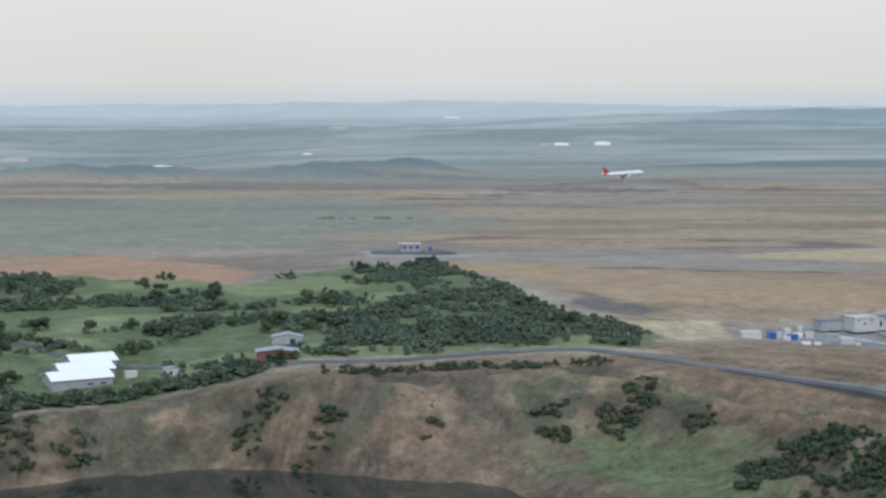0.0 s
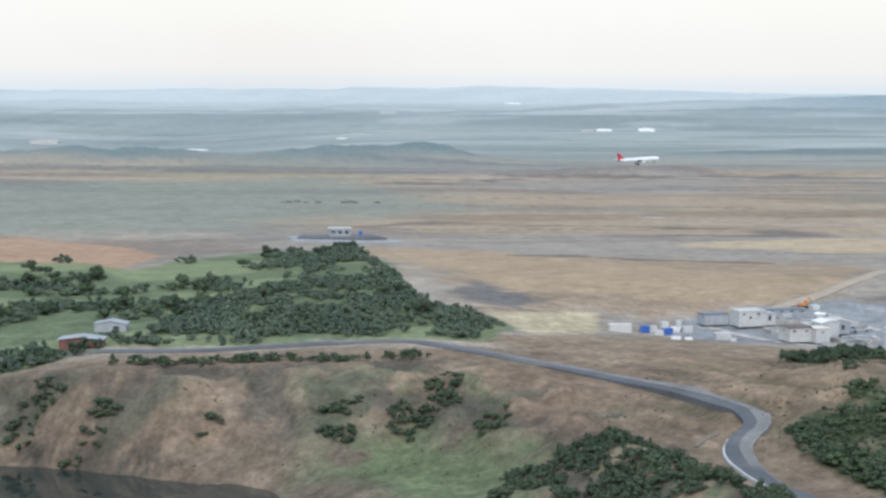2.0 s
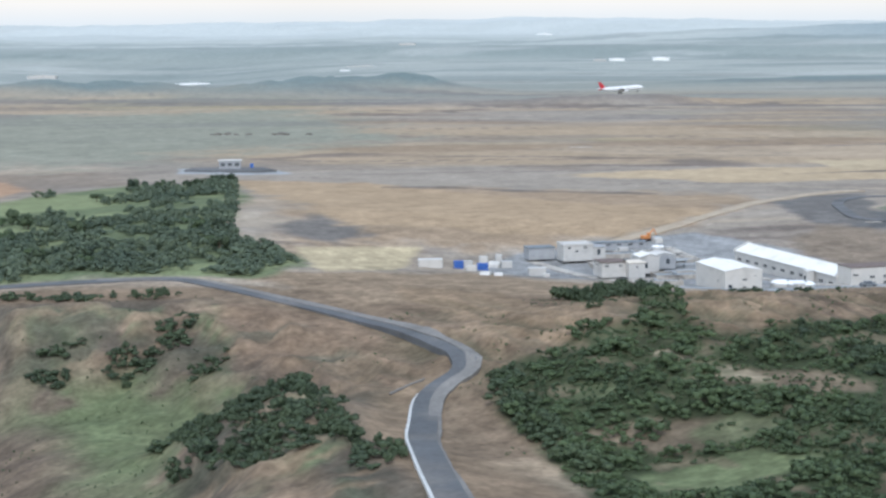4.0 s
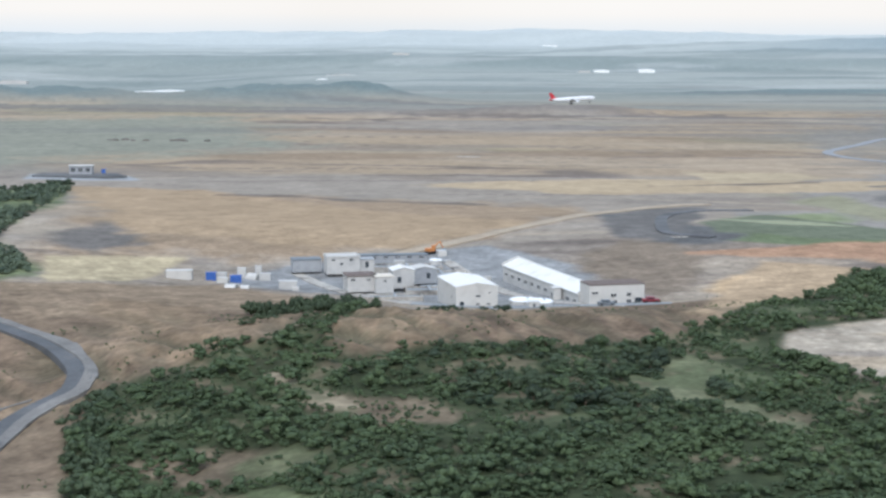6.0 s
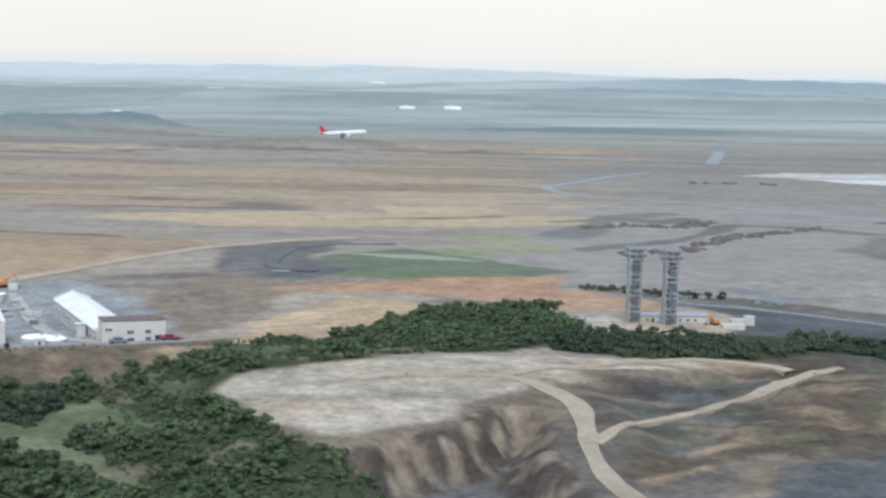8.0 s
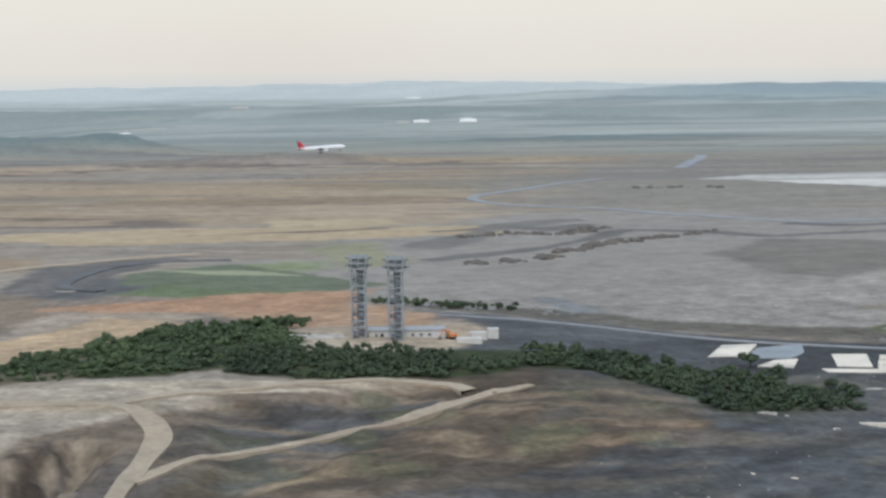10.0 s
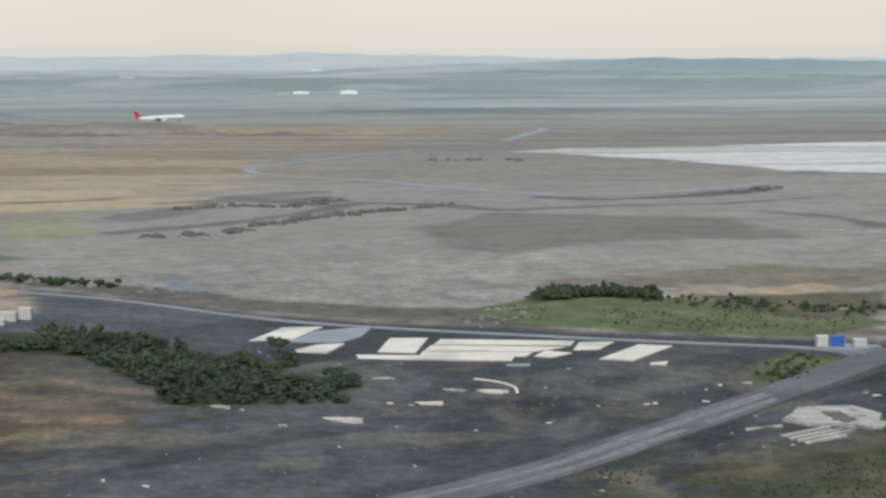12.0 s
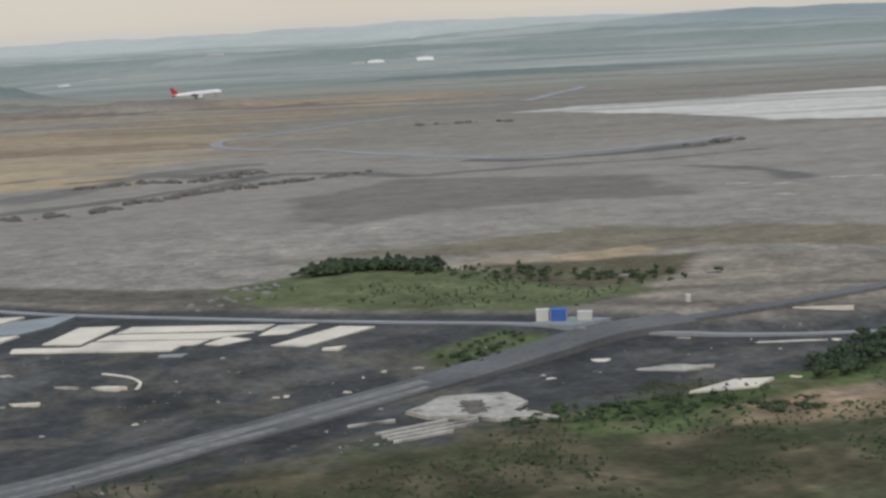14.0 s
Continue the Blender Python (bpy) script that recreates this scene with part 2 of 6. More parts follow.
def land(x, y):
    """Height of the ground at x, y (arrays or numbers)."""
    x, y = np.asarray(x, float), np.asarray(y, float)
    calm = 1 - 0.85 * sstep(940, 985, x) * (1 - sstep(500, 540, y)) * sstep(330, 350, y)
    z = (1.2 * fbm(x, y, 160, 3) + 0.5 * fbm(x, y, 30, 9)) * calm
    z = z - 8.5 * bell(x, y, 560, 740, 60, 55) - 7 * bell(x, y, 655, 675, 62, 62)
    z = z + 6 * bell(x, y, 650, 410, 130, 75) + 5 * bell(x, y, 760, 440, 70, 50)
    z = z + 6.5 * bell(x, y, 560, 530, 60, 26) + 6 * bell(x, y, 665, 500, 70, 24)
    z = z + 5.5 * bell(x, y, 880, 540, 60, 40) + 2.5 * bell(x, y, 840, 790, 60, 60)
    z = z - 6 * bell(x, y, 240, 1000, 140, 170) + 6 * bell(x, y, 480, 900, 60, 100)
    z = z - 4.5 * sstep(930, 1000, x) * (1 - sstep(362, 404, y))
    z = z - 14 * (1 - sstep(150, 270, x)) * (1 - sstep(730, 880, y)) + 8 * bell(x, y, 560, 478, 30, 28)
    z = z - 12 * bell(x, y, 437, 470, 24, 75) - 9 * bell(x, y, 478, 375, 26, 40)
    z = z - 4 * bell(x, y, 505, 860, 30, 35)
    # the quarry floor and the spoil bank beside it
    rag = 3 * fbm(x, y, 14, 25) + 7 * (0.2 - np.abs(fbm(x + 0.6 * y, y * 0.3, 12, 27)))
    z = z - 10 * sstep(-3, 11, inside(x, y, PIT) + rag) - 2.5 * sstep(-3, 10, inside(x, y, PIT_EAST) + rag) + 3.5 * bell(x, y, 900, 425, 34, 34)
    z = z + (2.2 * fbm(x * 0.6, y, 16, 23) + 1.2 * fbm(x, y, 6, 29)) * bell(x, y, 860, 400, 50, 45)
    d = inside(x, y, VALLEY)
    rough = 7 * fbm(x, y, 34, 21) * sstep(-6, 12, d)
    reach = 36 + 52 * sstep(205, 320, x)
    deep = -(43 - 13 * sstep(285, 330, x) - 14 * (1 - sstep(150, 262, x))) * sstep(-3, 1, (d + rough - 5) / reach * 4 - 3) * sstep(-4, 4, d)
    deep = deep + (2.6 * fbm(x, y, 16, 5) + 9 * (0.2 - np.abs(fbm(x, y * 0.5, 22, 7)))) * sstep(2, 14, d) * (1 - sstep(50, 95, d))
    deep = deep + 2.4 * fbm(x, y, 24, 13) * sstep(40, 80, d)
    z = z + deep
    # gullies on the bare slopes
    z = z + 9 * (0.2 - np.abs(gully(x, y))) * np.clip(1.3 * bell(x, y, 545, 520, 60, 42), 0, 1) + 1.5 * fbm(x * 1.5, y * 0.5, 12, 33) * bell(x, y, 650, 500, 60, 20)
    f = far_line(x, y)
    for cx, cy, sx, sy, h in HILLS:
        z = z + h * bell(x, y, cx, cy, sx, sy) * (1 + 0.35 * fbm(x, y, 60, 41, 4))
    # wooded ridges one behind the other, up to the skyline
    wob = 1 + 0.35 * fbm(x * 0.5, y, 700, 51) + 0.16 * fbm(x, y, 160, 55)
    z = z + 17 * sstep(3300, 4420, f) - 40 * bell(x, y, 880, 3880, 260, 330) + 30 * wob * sstep(4480, 4800, f) - 9 * sstep(4800, 5200, f) + 22 * wob * sstep(5500, 6050, f)
    z = z - 5 * sstep(6100, 6600, f) + 12 * sstep(7000, 7800, f) + (66 + 14 * fbm(x, y, 600, 53) + 4 * fbm(x, y, 120, 57)) * sstep(7950, 8450, f)
    z = z + 62 * bell(x, y, 4100, 4700, 700, 330) + 30 * bell(x, y, 3150, 5050, 500, 260)
    return z


def ground_at(x, y):
    return float(land(x, y))


# ---- helpers for building ----
def part(name, bm, mat, parent=None, label="", kind="", smooth=False):
    me = bpy.data.meshes.new(name)
    bm.to_mesh(me)
    bm.free()
    if mat:
        me.materials.append(mat)
    if smooth:
        me.shade_smooth()
    ob = new(name, me)
    ob.parent = parent
    return tagged(ob, label, kind=kind)


def mesh_part(name, verts, faces, mat, parent=None, label="", smooth=False):
    me = bpy.data.meshes.new(name)
    me.from_pydata(verts, [], faces)
    me.materials.append(mat)
    if smooth:
        me.shade_smooth()
    ob = new(name, me)
    ob.parent = parent
    return tagged(ob, label)


def empty(name, m, label, category, group="", kind=""):
    ob = new(name)
    ob.matrix_world = m
    return tagged(ob, label, category, group, kind)


def add_box(bm, x0, y0, z0, x1, y1, z1, bevel=0.0):
    r = bmesh.ops.create_cube(bm, size=1)
    vs = r["verts"]
    for v in vs:
        v.co = Vector((x0 + (v.co.x + 0.5) * (x1 - x0), y0 + (v.co.y + 0.5) * (y1 - y0), z0 + (v.co.z + 0.5) * (z1 - z0)))
    if bevel:
        es = list({e for v in vs for e in v.link_edges})
        bmesh.ops.bevel(bm, geom=es, offset=bevel, segments=1, affect="EDGES")
    return bm


def box(x0, y0, z0, x1, y1, z1, bevel=0.0):
    return add_box(bmesh.new(), x0, y0, z0, x1, y1, z1, bevel)


def add_tube(bm, a, b, r0, r1=None, sides=8):
    a, b = Vector(a), Vector(b)
    r1 = r0 if r1 is None else r1
    q = (b - a).to_track_quat("Z", "Y").to_matrix()
    rings = []
    for p, r in ((a, r0), (b, r1)):
        rings.append([bm.verts.new(p + q @ Vector((r * math.cos(k * math.tau / sides), r * math.sin(k * math.tau / sides), 0))) for k in range(sides)])
    for k in range(sides):
        bm.faces.new((rings[0][k], rings[0][(k + 1) % sides], rings[1][(k + 1) % sides], rings[1][k]))
    bm.faces.new(rings[0][::-1])
    bm.faces.new(rings[1])
    return bm


def tube(a, b, r0, r1=None, sides=8):
    return add_tube(bmesh.new(), a, b, r0, r1, sides)


def smooth_line(pts, step=4.0):
    """A rounded line through the given corners, in even short steps."""
    p = [np.array(q, float) for q in pts]
    p = [2 * p[0] - p[1]] + p + [2 * p[-1] - p[-2]]
    out = []
    for a, b, c, d in zip(p, p[1:], p[2:], p[3:]):
        n = max(2, int(np.linalg.norm(c - b) / step))
        for k in range(n):
            t = k / n
            out.append(0.5 * (2 * b + (c - a) * t + (2 * a - 5 * b + 4 * c - d) * t * t + (3 * b - a - 3 * c + d) * t ** 3))
    out.append(p[-2])
    return np.array(out)


def strip(name, pts, width, mat, label, lift=0.45, skirt=1.2, offset=0.0, kind="structure", wobble=0.0, parent=None, category="road"):
    """A road or a band along a line, laid on the land with its edges going into the ground."""
    c = smooth_line(pts)
    d = np.gradient(c, axis=0)
    nrm = np.stack([d[:, 1], -d[:, 0]], 1) / (np.linalg.norm(d, axis=1)[:, None] + 1e-9)
    c = c + nrm * offset
    s = np.arange(len(c)) * 4.0
    w = width / 2 * (1 + wobble * fbm(s, s * 0 + width * 7, 30, 61))
    cols = []
    for k in (-1, -1, -0.5, 0, 0.5, 1, 1):
        cols.append(c + nrm * (k * w)[:, None])
    # one smooth level across the road, over the highest ground under it
    zs = np.max([land(q[:, 0], q[:, 1]) for q in cols[1:6]], axis=0)
    zs = np.convolve(np.pad(zs, 3, mode="edge"), np.ones(7) / 7, mode="valid")
    faces, levels = [], []
    for j, q in enumerate(cols):
        own = land(q[:, 0], q[:, 1])
        z = np.maximum(zs * 0.8 + own * 0.2, own) + lift if 0 < j < 6 else np.minimum(zs, own) - skirt
        levels.append(np.stack([q[:, 0], q[:, 1], z], 1))
    verts = np.stack(levels, 1).reshape(-1, 3).tolist()
    m = len(cols)
    for i in range(len(c) - 1):
        for j in range(m - 1):
            faces.append((i * m + j, i * m + j + 1, i * m + m + j + 1, i * m + m + j))
    ob = mesh_part(name, verts, faces, mat, parent)
    return tagged(ob, label, category, kind=kind)


def slab(name, corners, mat, label, thick=0.35, category="slab", kind="", parent=None, group=""):
    """A flat plate with the given outline on the ground."""
    bm = bmesh.new()
    levels = land(np.array([c[0] for c in corners]), np.array([c[1] for c in corners]))
    top = float(levels.max()) + thick
    cx, cy = sum(c[0] for c in corners) / len(corners), sum(c[1] for c in corners) / len(corners)
    f = bm.faces.new([bm.verts.new((x - cx, y - cy, 0)) for x, y in corners])
    if f.normal.z < 0:
        f.normal_flip()
    low = float(levels.min()) - top - 0.3
    r = bmesh.ops.extrude_face_region(bm, geom=[f])
    bmesh.ops.translate(bm, verts=[v for v in r["geom"] if isinstance(v, bmesh.types.BMVert)], vec=(0, 0, low))
    bmesh.ops.recalc_face_normals(bm, faces=bm.faces)
    ob = part(name, bm, mat, parent)
    ob.location = (cx, cy, top)
    return tagged(ob, label, category, group, kind)


# ---- ground ----
def grow(a, b, s0, s1):
    out, v, n = [], a, 0
    while v < b:
        out.append(v)
        v += s0 + (s1 - s0) * (v - a) / (b - a)
    return np.array(out + [b])


gx = np.concatenate([np.arange(-2600, 0, 90), np.arange(0, 440, 3.2), np.arange(440, 830, 2.1), np.arange(830, 1300, 3.2), grow(1300, 9200, 5, 95)])
gy = np.concatenate([np.arange(-1500, 240, 70), np.arange(240, 320, 3.2), np.arange(320, 560, 2.1), np.arange(560, 800, 3.2), grow(800, 1300, 3.2, 7), grow(1310, 8800, 8, 75)])
GX, GY = np.meshgrid(gx, gy)
GZ = land(GX, GY)

C_TAN, C_GREY, C_DARK = (0.325, 0.25, 0.17), (0.262, 0.237, 0.207), (0.084, 0.086, 0.087)
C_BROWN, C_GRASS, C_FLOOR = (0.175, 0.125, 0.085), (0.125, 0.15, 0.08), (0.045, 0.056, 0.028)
C_ORANGE = (0.36, 0.235, 0.15)
C_OLIVE, C_DRY = (0.25, 0.24, 0.14), (0.27, 0.20, 0.125)

# outline, colour, softness of the edge, how far the edge wanders
HILL_FIELDS = [(60, 702), (127, 730), (177, 728), (223, 720), (267, 745), (322, 728), (383, 722), (433, 700), (468, 745), (452, 830), (480, 950), (518, 1130), (440, 1150),
               (335, 1080), (306, 1150), (244, 1190), (100, 1330), (-120, 1300), (-120, 660)]
FOREST = [(467, 486), (480, 494), (491, 486), (513, 506), (525, 496), (548, 537), (572, 585), (582, 583), (540, 483), (545, 458), (567, 463), (591, 463), (625, 466), (651, 465), (680, 482), (728, 530), (790, 585), (822, 622), (851, 590),
          (858, 540), (830, 500), (790, 480), (740, 472), (690, 462), (676, 440), (682, 390), (694, 360), (705, 330), (690, 250), (640, 180),
          (500, 180), (440, 280), (444, 360), (452, 410), (458, 445), (466, 472)]
STRIP_WOOD = [(825, 525), (842, 515), (876, 501), (916, 499), (937, 489), (951, 473), (962, 450), (982, 433), (990, 397), (978, 383), (952, 383), (932, 386), (933, 400), (929, 425), (924, 452), (907, 467), (894, 451), (869, 449), (846, 454), (831, 464), (812, 480)]
TERRACE = [(684, 449), (703, 466), (723, 470), (751, 467), (790, 452), (798, 434), (770, 418), (740, 396), (727, 386), (694, 383), (684, 395), (680, 420)]
FLATS = [(1546, 1461), (1637, 1500), (1801, 1480), (2064, 1501), (2500, 1520), (2750, 1250), (2050, 1040), (1689, 1040), (1642, 1105), (1644, 1191), (1628, 1301), (1591, 1413)]
ZONES = [
    ([(470, 770), (495, 900), (540, 1010), (640, 1040), (760, 960), (800, 870), (700, 800), (600, 785), (540, 790)], (0.285, 0.212, 0.142), 40, 40),
    ([(1200, 1050), (1600, 1000), (2600, 1200), (3000, 2000), (1900, 2150), (1300, 1500)], (0.235, 0.212, 0.178), 160, 120),
    ([(430, 710), (520, 700), (548, 725), (590, 640), (600, 590), (540, 555), (470, 535), (445, 600)], (0.235, 0.175, 0.118), 16, 16),
    (HILL_FIELDS, C_GRASS, 14, 16),
    ([(0, 1180), (244, 1195), (330, 1090), (380, 1150), (300, 1330), (0, 1480)], C_ORANGE, 16, 20),
    ([(0, 1400), (420, 1330), (760, 1500), (820, 2100), (0, 2100)], (0.235, 0.232, 0.18), 140, 90),
    ([(480, 870), (520, 900), (535, 850), (500, 790), (482, 820)], (0.15, 0.135, 0.12), 16, 14),
    ([(930, 700), (960, 590), (1010, 512), (1100, 438), (1180, 385), (1330, 350), (1330, 120), (600, 120), (700, 260), (740, 330), (800, 352),
      (850, 356), (870, 470), (930, 540)], C_DARK, 7, 6),
    ([(440, 610), (560, 605), (605, 505), (570, 440), (470, 440), (440, 520)], (0.17, 0.124, 0.085), 14, 12),
    ([(985, 545), (1100, 440), (1180, 387), (1330, 352), (1330, 120), (985, 120)], (0.061, 0.063, 0.064), 30, 10),
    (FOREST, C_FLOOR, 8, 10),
    ([(500, 570), (530, 470), (600, 448), (650, 455), (700, 500), (745, 535), (738, 578), (650, 590), (560, 600)], (0.165, 0.12, 0.082), 10, 8),
    ([(470, 520), (520, 560), (555, 530), (600, 500), (560, 480), (490, 488)], (0.185, 0.135, 0.09), 8, 10),
    ([(735, 600), (770, 640), (812, 622), (800, 575), (760, 555)], (0.42, 0.30, 0.18), 8, 8),
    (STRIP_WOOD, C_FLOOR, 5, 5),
    ([(848, 655), (887, 690), (921, 665), (935, 610), (905, 560), (864, 591)], C_ORANGE, 8, 8),
    ([(836, 780), (890, 860), (1011, 870), (1030, 800), (960, 700), (880, 690), (843, 700)], C_GREY, 12, 10),
    ([(846, 806), (870, 830), (960, 852), (990, 830), (930, 790)], (0.21, 0.23, 0.13), 6, 8),
    ([(815, 735), (850, 770), (935, 720), (920, 690), (860, 690)], (0.13, 0.155, 0.085), 6, 8),
    ([(780, 740), (800, 860), (900, 900), (850, 850), (830, 800), (845, 760), (812, 730)], (0.12, 0.118, 0.115), 16, 12),
    ([(900, 690), (960, 580), (1010, 520), (1080, 500), (1180, 520), (1330, 430), (1700, 500), (2000, 760), (1640, 1040), (1200, 1100), (1000, 1000)], C_GREY, 30, 25),
    ([(810, 400), (850, 470), (905, 460), (928, 410), (920, 372), (870, 352), (800, 350)], (0.085, 0.066, 0.048), 6, 7),
    ([(678, 405), (740, 420), (800, 452), (866, 442), (885, 420), (860, 352), (800, 330), (740, 240), (678, 240)], (0.175, 0.138, 0.102), 6, 8),
    ([(690, 360), (745, 372), (800, 410), (790, 330), (740, 280), (690, 290)], (0.135, 0.115, 0.098), 6, 8),
    (TERRACE,
     (0.37, 0.315, 0.245), 3.5, 6),
    ([(760, 470), (860, 458), (862, 440), (790, 444)], (0.43, 0.36, 0.27), 4, 4),
    ([(1071, 490), (1090, 512), (1105, 528), (1140, 522), (1190, 470), (1195, 425), (1150, 412), (1080, 468)], (0.115, 0.13, 0.064), 6, 6),
    ([(1110, 560), (1200, 520), (1300, 470), (1340, 500), (1240, 590)], (0.20, 0.17, 0.125), 18, 18),
    ([(1050, 300), (1109, 307), (1135, 328), (1141, 336), (1169, 330), (1230, 330), (1330, 240), (1100, 200), (1000, 270)], (0.062, 0.068, 0.037), 4, 6),
    ([(1128, 300), (1140, 302), (1163, 307), (1190, 301), (1210, 280), (1172, 278), (1150, 284)], C_DRY, 4, 5),
    ([(1105, 384), (1128, 395), (1140, 386), (1122, 370), (1098, 366)], (0.10, 0.13, 0.045), 3, 4),
    ([(400, 560), (445, 560), (452, 500), (425, 440), (428, 400), (470, 400), (482, 470), (480, 540), (445, 660), (410, 690)], (0.165, 0.122, 0.083), 8, 8),
    ([(548, 735), (590, 770), (700, 775), (735, 660), (705, 580), (655, 598), (618, 636), (590, 690)], (0.25, 0.25, 0.245), 6, 4),
    ([(490, 1215), (500, 1255), (565, 1232), (575, 1180)], (0.30, 0.31, 0.31), 6, 6),
    ([(411, 643), (431, 620), (451, 574), (457, 534), (444, 507), (414, 492), (401, 536), (397, 590)], (0.20, 0.142, 0.096), 8, 8),
    ([(475, 785), (547, 792), (505, 718), (471, 712)], (0.4, 0.33, 0.21), 5, 5),
    ([(733, 729), (769, 765), (784, 726), (776, 683), (740, 630), (711, 576), (697, 576), (725, 658), (720, 688)], (0.205, 0.162, 0.12), 16, 16),
    ([(670, 493), (730, 584), (779, 641), (803, 671), (825, 646), (835, 628), (798, 580), (759, 548), (716, 507), (683, 480)], (0.39, 0.285, 0.18), 6, 6),
    ([(784, 707), (820, 711), (888, 716), (940, 711), (891, 639), (856, 662), (839, 670), (807, 685)], (0.35, 0.215, 0.135), 6, 8),
    ([(785, 820), (832, 884), (891, 902), (853, 825), (813, 770), (789, 751), (769, 765)], (0.14, 0.13, 0.12), 8, 8),
    ([(832, 802), (902, 840), (922, 785), (949, 725), (917, 708), (872, 728), (829, 761)], (0.14, 0.155, 0.105), 5, 6),
    ([(848, 813), (896, 808), (922, 772), (878, 782)], (0.3, 0.31, 0.2), 3, 3),
    ([(488, 653), (519, 616), (515, 509), (494, 491), (479, 501)], (0.215, 0.155, 0.10), 6, 10),
    ([(559, 606), (575, 608), (576, 483), (576, 458), (554, 461), (545, 473)], (0.215, 0.155, 0.10), 6, 8),
    ([(573, 518), (614, 511), (663, 491), (661, 477), (643, 464), (595, 459), (581, 474)], (0.15, 0.107, 0.074), 6, 6),
    ([(750, 1105), (924, 1098), (1144, 1013), (1106, 957), (955, 974), (838, 993)], (0.4, 0.31, 0.2), 10, 16),
    ([(516, 1146), (607, 1098), (685, 916), (762, 832), (661, 787), (583, 823), (526, 864), (522, 923)], (0.335, 0.245, 0.155), 14, 16),
    ([(930, 656), (975, 556), (1039, 497), (1078, 468), (1074, 513), (1041, 536), (1013, 554), (997, 585), (1002, 635), (993, 647), (993, 598), (964, 620)], (0.125, 0.112, 0.092), 5, 5),
    ([(990, 645), (1003, 640), (999, 592), (985, 596)], (0.21, 0.21, 0.205), 4, 4),
    ([(1075, 512), (1101, 523), (1134, 488), (1169, 439), (1156, 418), (1121, 434), (1087, 465), (1071, 488)], (0.118, 0.132, 0.066), 5, 6),
    ([(1161, 512), (1203, 498), (1242, 490), (1200, 439), (1173, 441), (1162, 476)], (0.112, 0.098, 0.062), 8, 8),
    ([(1184, 512), (1233, 524), (1231, 500), (1200, 494)], (0.38, 0.29, 0.19), 6, 6),
    ([(1098, 383), (1122, 393), (1139, 390), (1127, 383), (1105, 376)], (0.085, 0.1, 0.048), 4, 4),
    ([(1163, 789), (1251, 844), (1355, 763), (1326, 669), (1231, 677), (1157, 652), (1137, 683)], (0.185, 0.165, 0.142), 14, 14),
    ([(967, 922), (1008, 938), (1005, 845), (967, 805), (950, 797)], (0.25, 0.235, 0.155), 14, 14),
    ([(1000, 1154), (1083, 1112), (1086, 1053), (986, 1053)], (0.4, 0.32, 0.21), 10, 10),
    ([(1012, 298), (1035, 307), (1060, 312), (1077, 303), (1097, 309), (1111, 312), (1134, 302), (1154, 256), (1138, 232)], (0.078, 0.07, 0.042), 5, 7),
    ([(1112, 313), (1131, 324), (1148, 316), (1177, 328), (1200, 324), (1185, 302), (1159, 310), (1143, 294), (1128, 292), (1111, 297)], (0.085, 0.11, 0.045), 4, 5),
    ([(1149, 303), (1165, 307), (1188, 305), (1180, 294), (1160, 300)], (0.33, 0.235, 0.155), 3, 4),
    (FLATS, (0.58, 0.55, 0.50), 8, 10),
    ([(772, 394), (800, 421), (820, 426), (859, 428), (842, 418), (806, 395), (770, 373)], (0.095, 0.083, 0.07), 4, 6),
    ([(762, 351), (800, 382), (859, 409), (881, 393), (860, 366), (812, 345), (777, 331), (750, 327)], (0.10, 0.077, 0.056), 5, 7),
    ([(910, 453), (928, 432), (930, 394), (923, 377), (900, 383), (877, 385), (885, 402)], (0.10, 0.087, 0.07), 5, 5),
    ([(858, 364), (876, 384), (897, 383), (921, 376), (903, 365), (887, 362)], (0.21, 0.152, 0.1), 4, 6),
    ([(783, 357), (811, 361), (811, 356), (784, 347)], (0.3, 0.22, 0.14), 3, 3),
    ([(756, 331), (784, 339), (781, 333), (755, 324)], (0.26, 0.19, 0.125), 3, 3),
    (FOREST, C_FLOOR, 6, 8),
    ([(466, 414), (500, 404), (522, 388), (512, 374), (478, 384)], (0.15, 0.118, 0.08), 5, 7),
    ([(518, 427), (545, 420), (562, 400), (552, 390), (524, 408)], (0.15, 0.118, 0.08), 5, 7),
    ([(462, 378), (500, 372), (505, 350), (470, 340), (452, 355)], (0.12, 0.14, 0.07), 6, 7),
    ([(646, 446), (652, 420), (622, 386), (612, 400), (626, 428)], (0.15, 0.16, 0.09), 4, 3),
    ([(604, 448), (613, 448), (622, 415), (638, 380), (642, 352), (632, 352), (626, 382), (611, 415)], (0.15, 0.155, 0.09), 3, 3),
    ([(513, 461), (519, 463), (528, 436), (534, 416), (526, 413), (518, 432)], (0.30, 0.25, 0.17), 2, 2),
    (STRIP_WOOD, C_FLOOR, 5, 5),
]


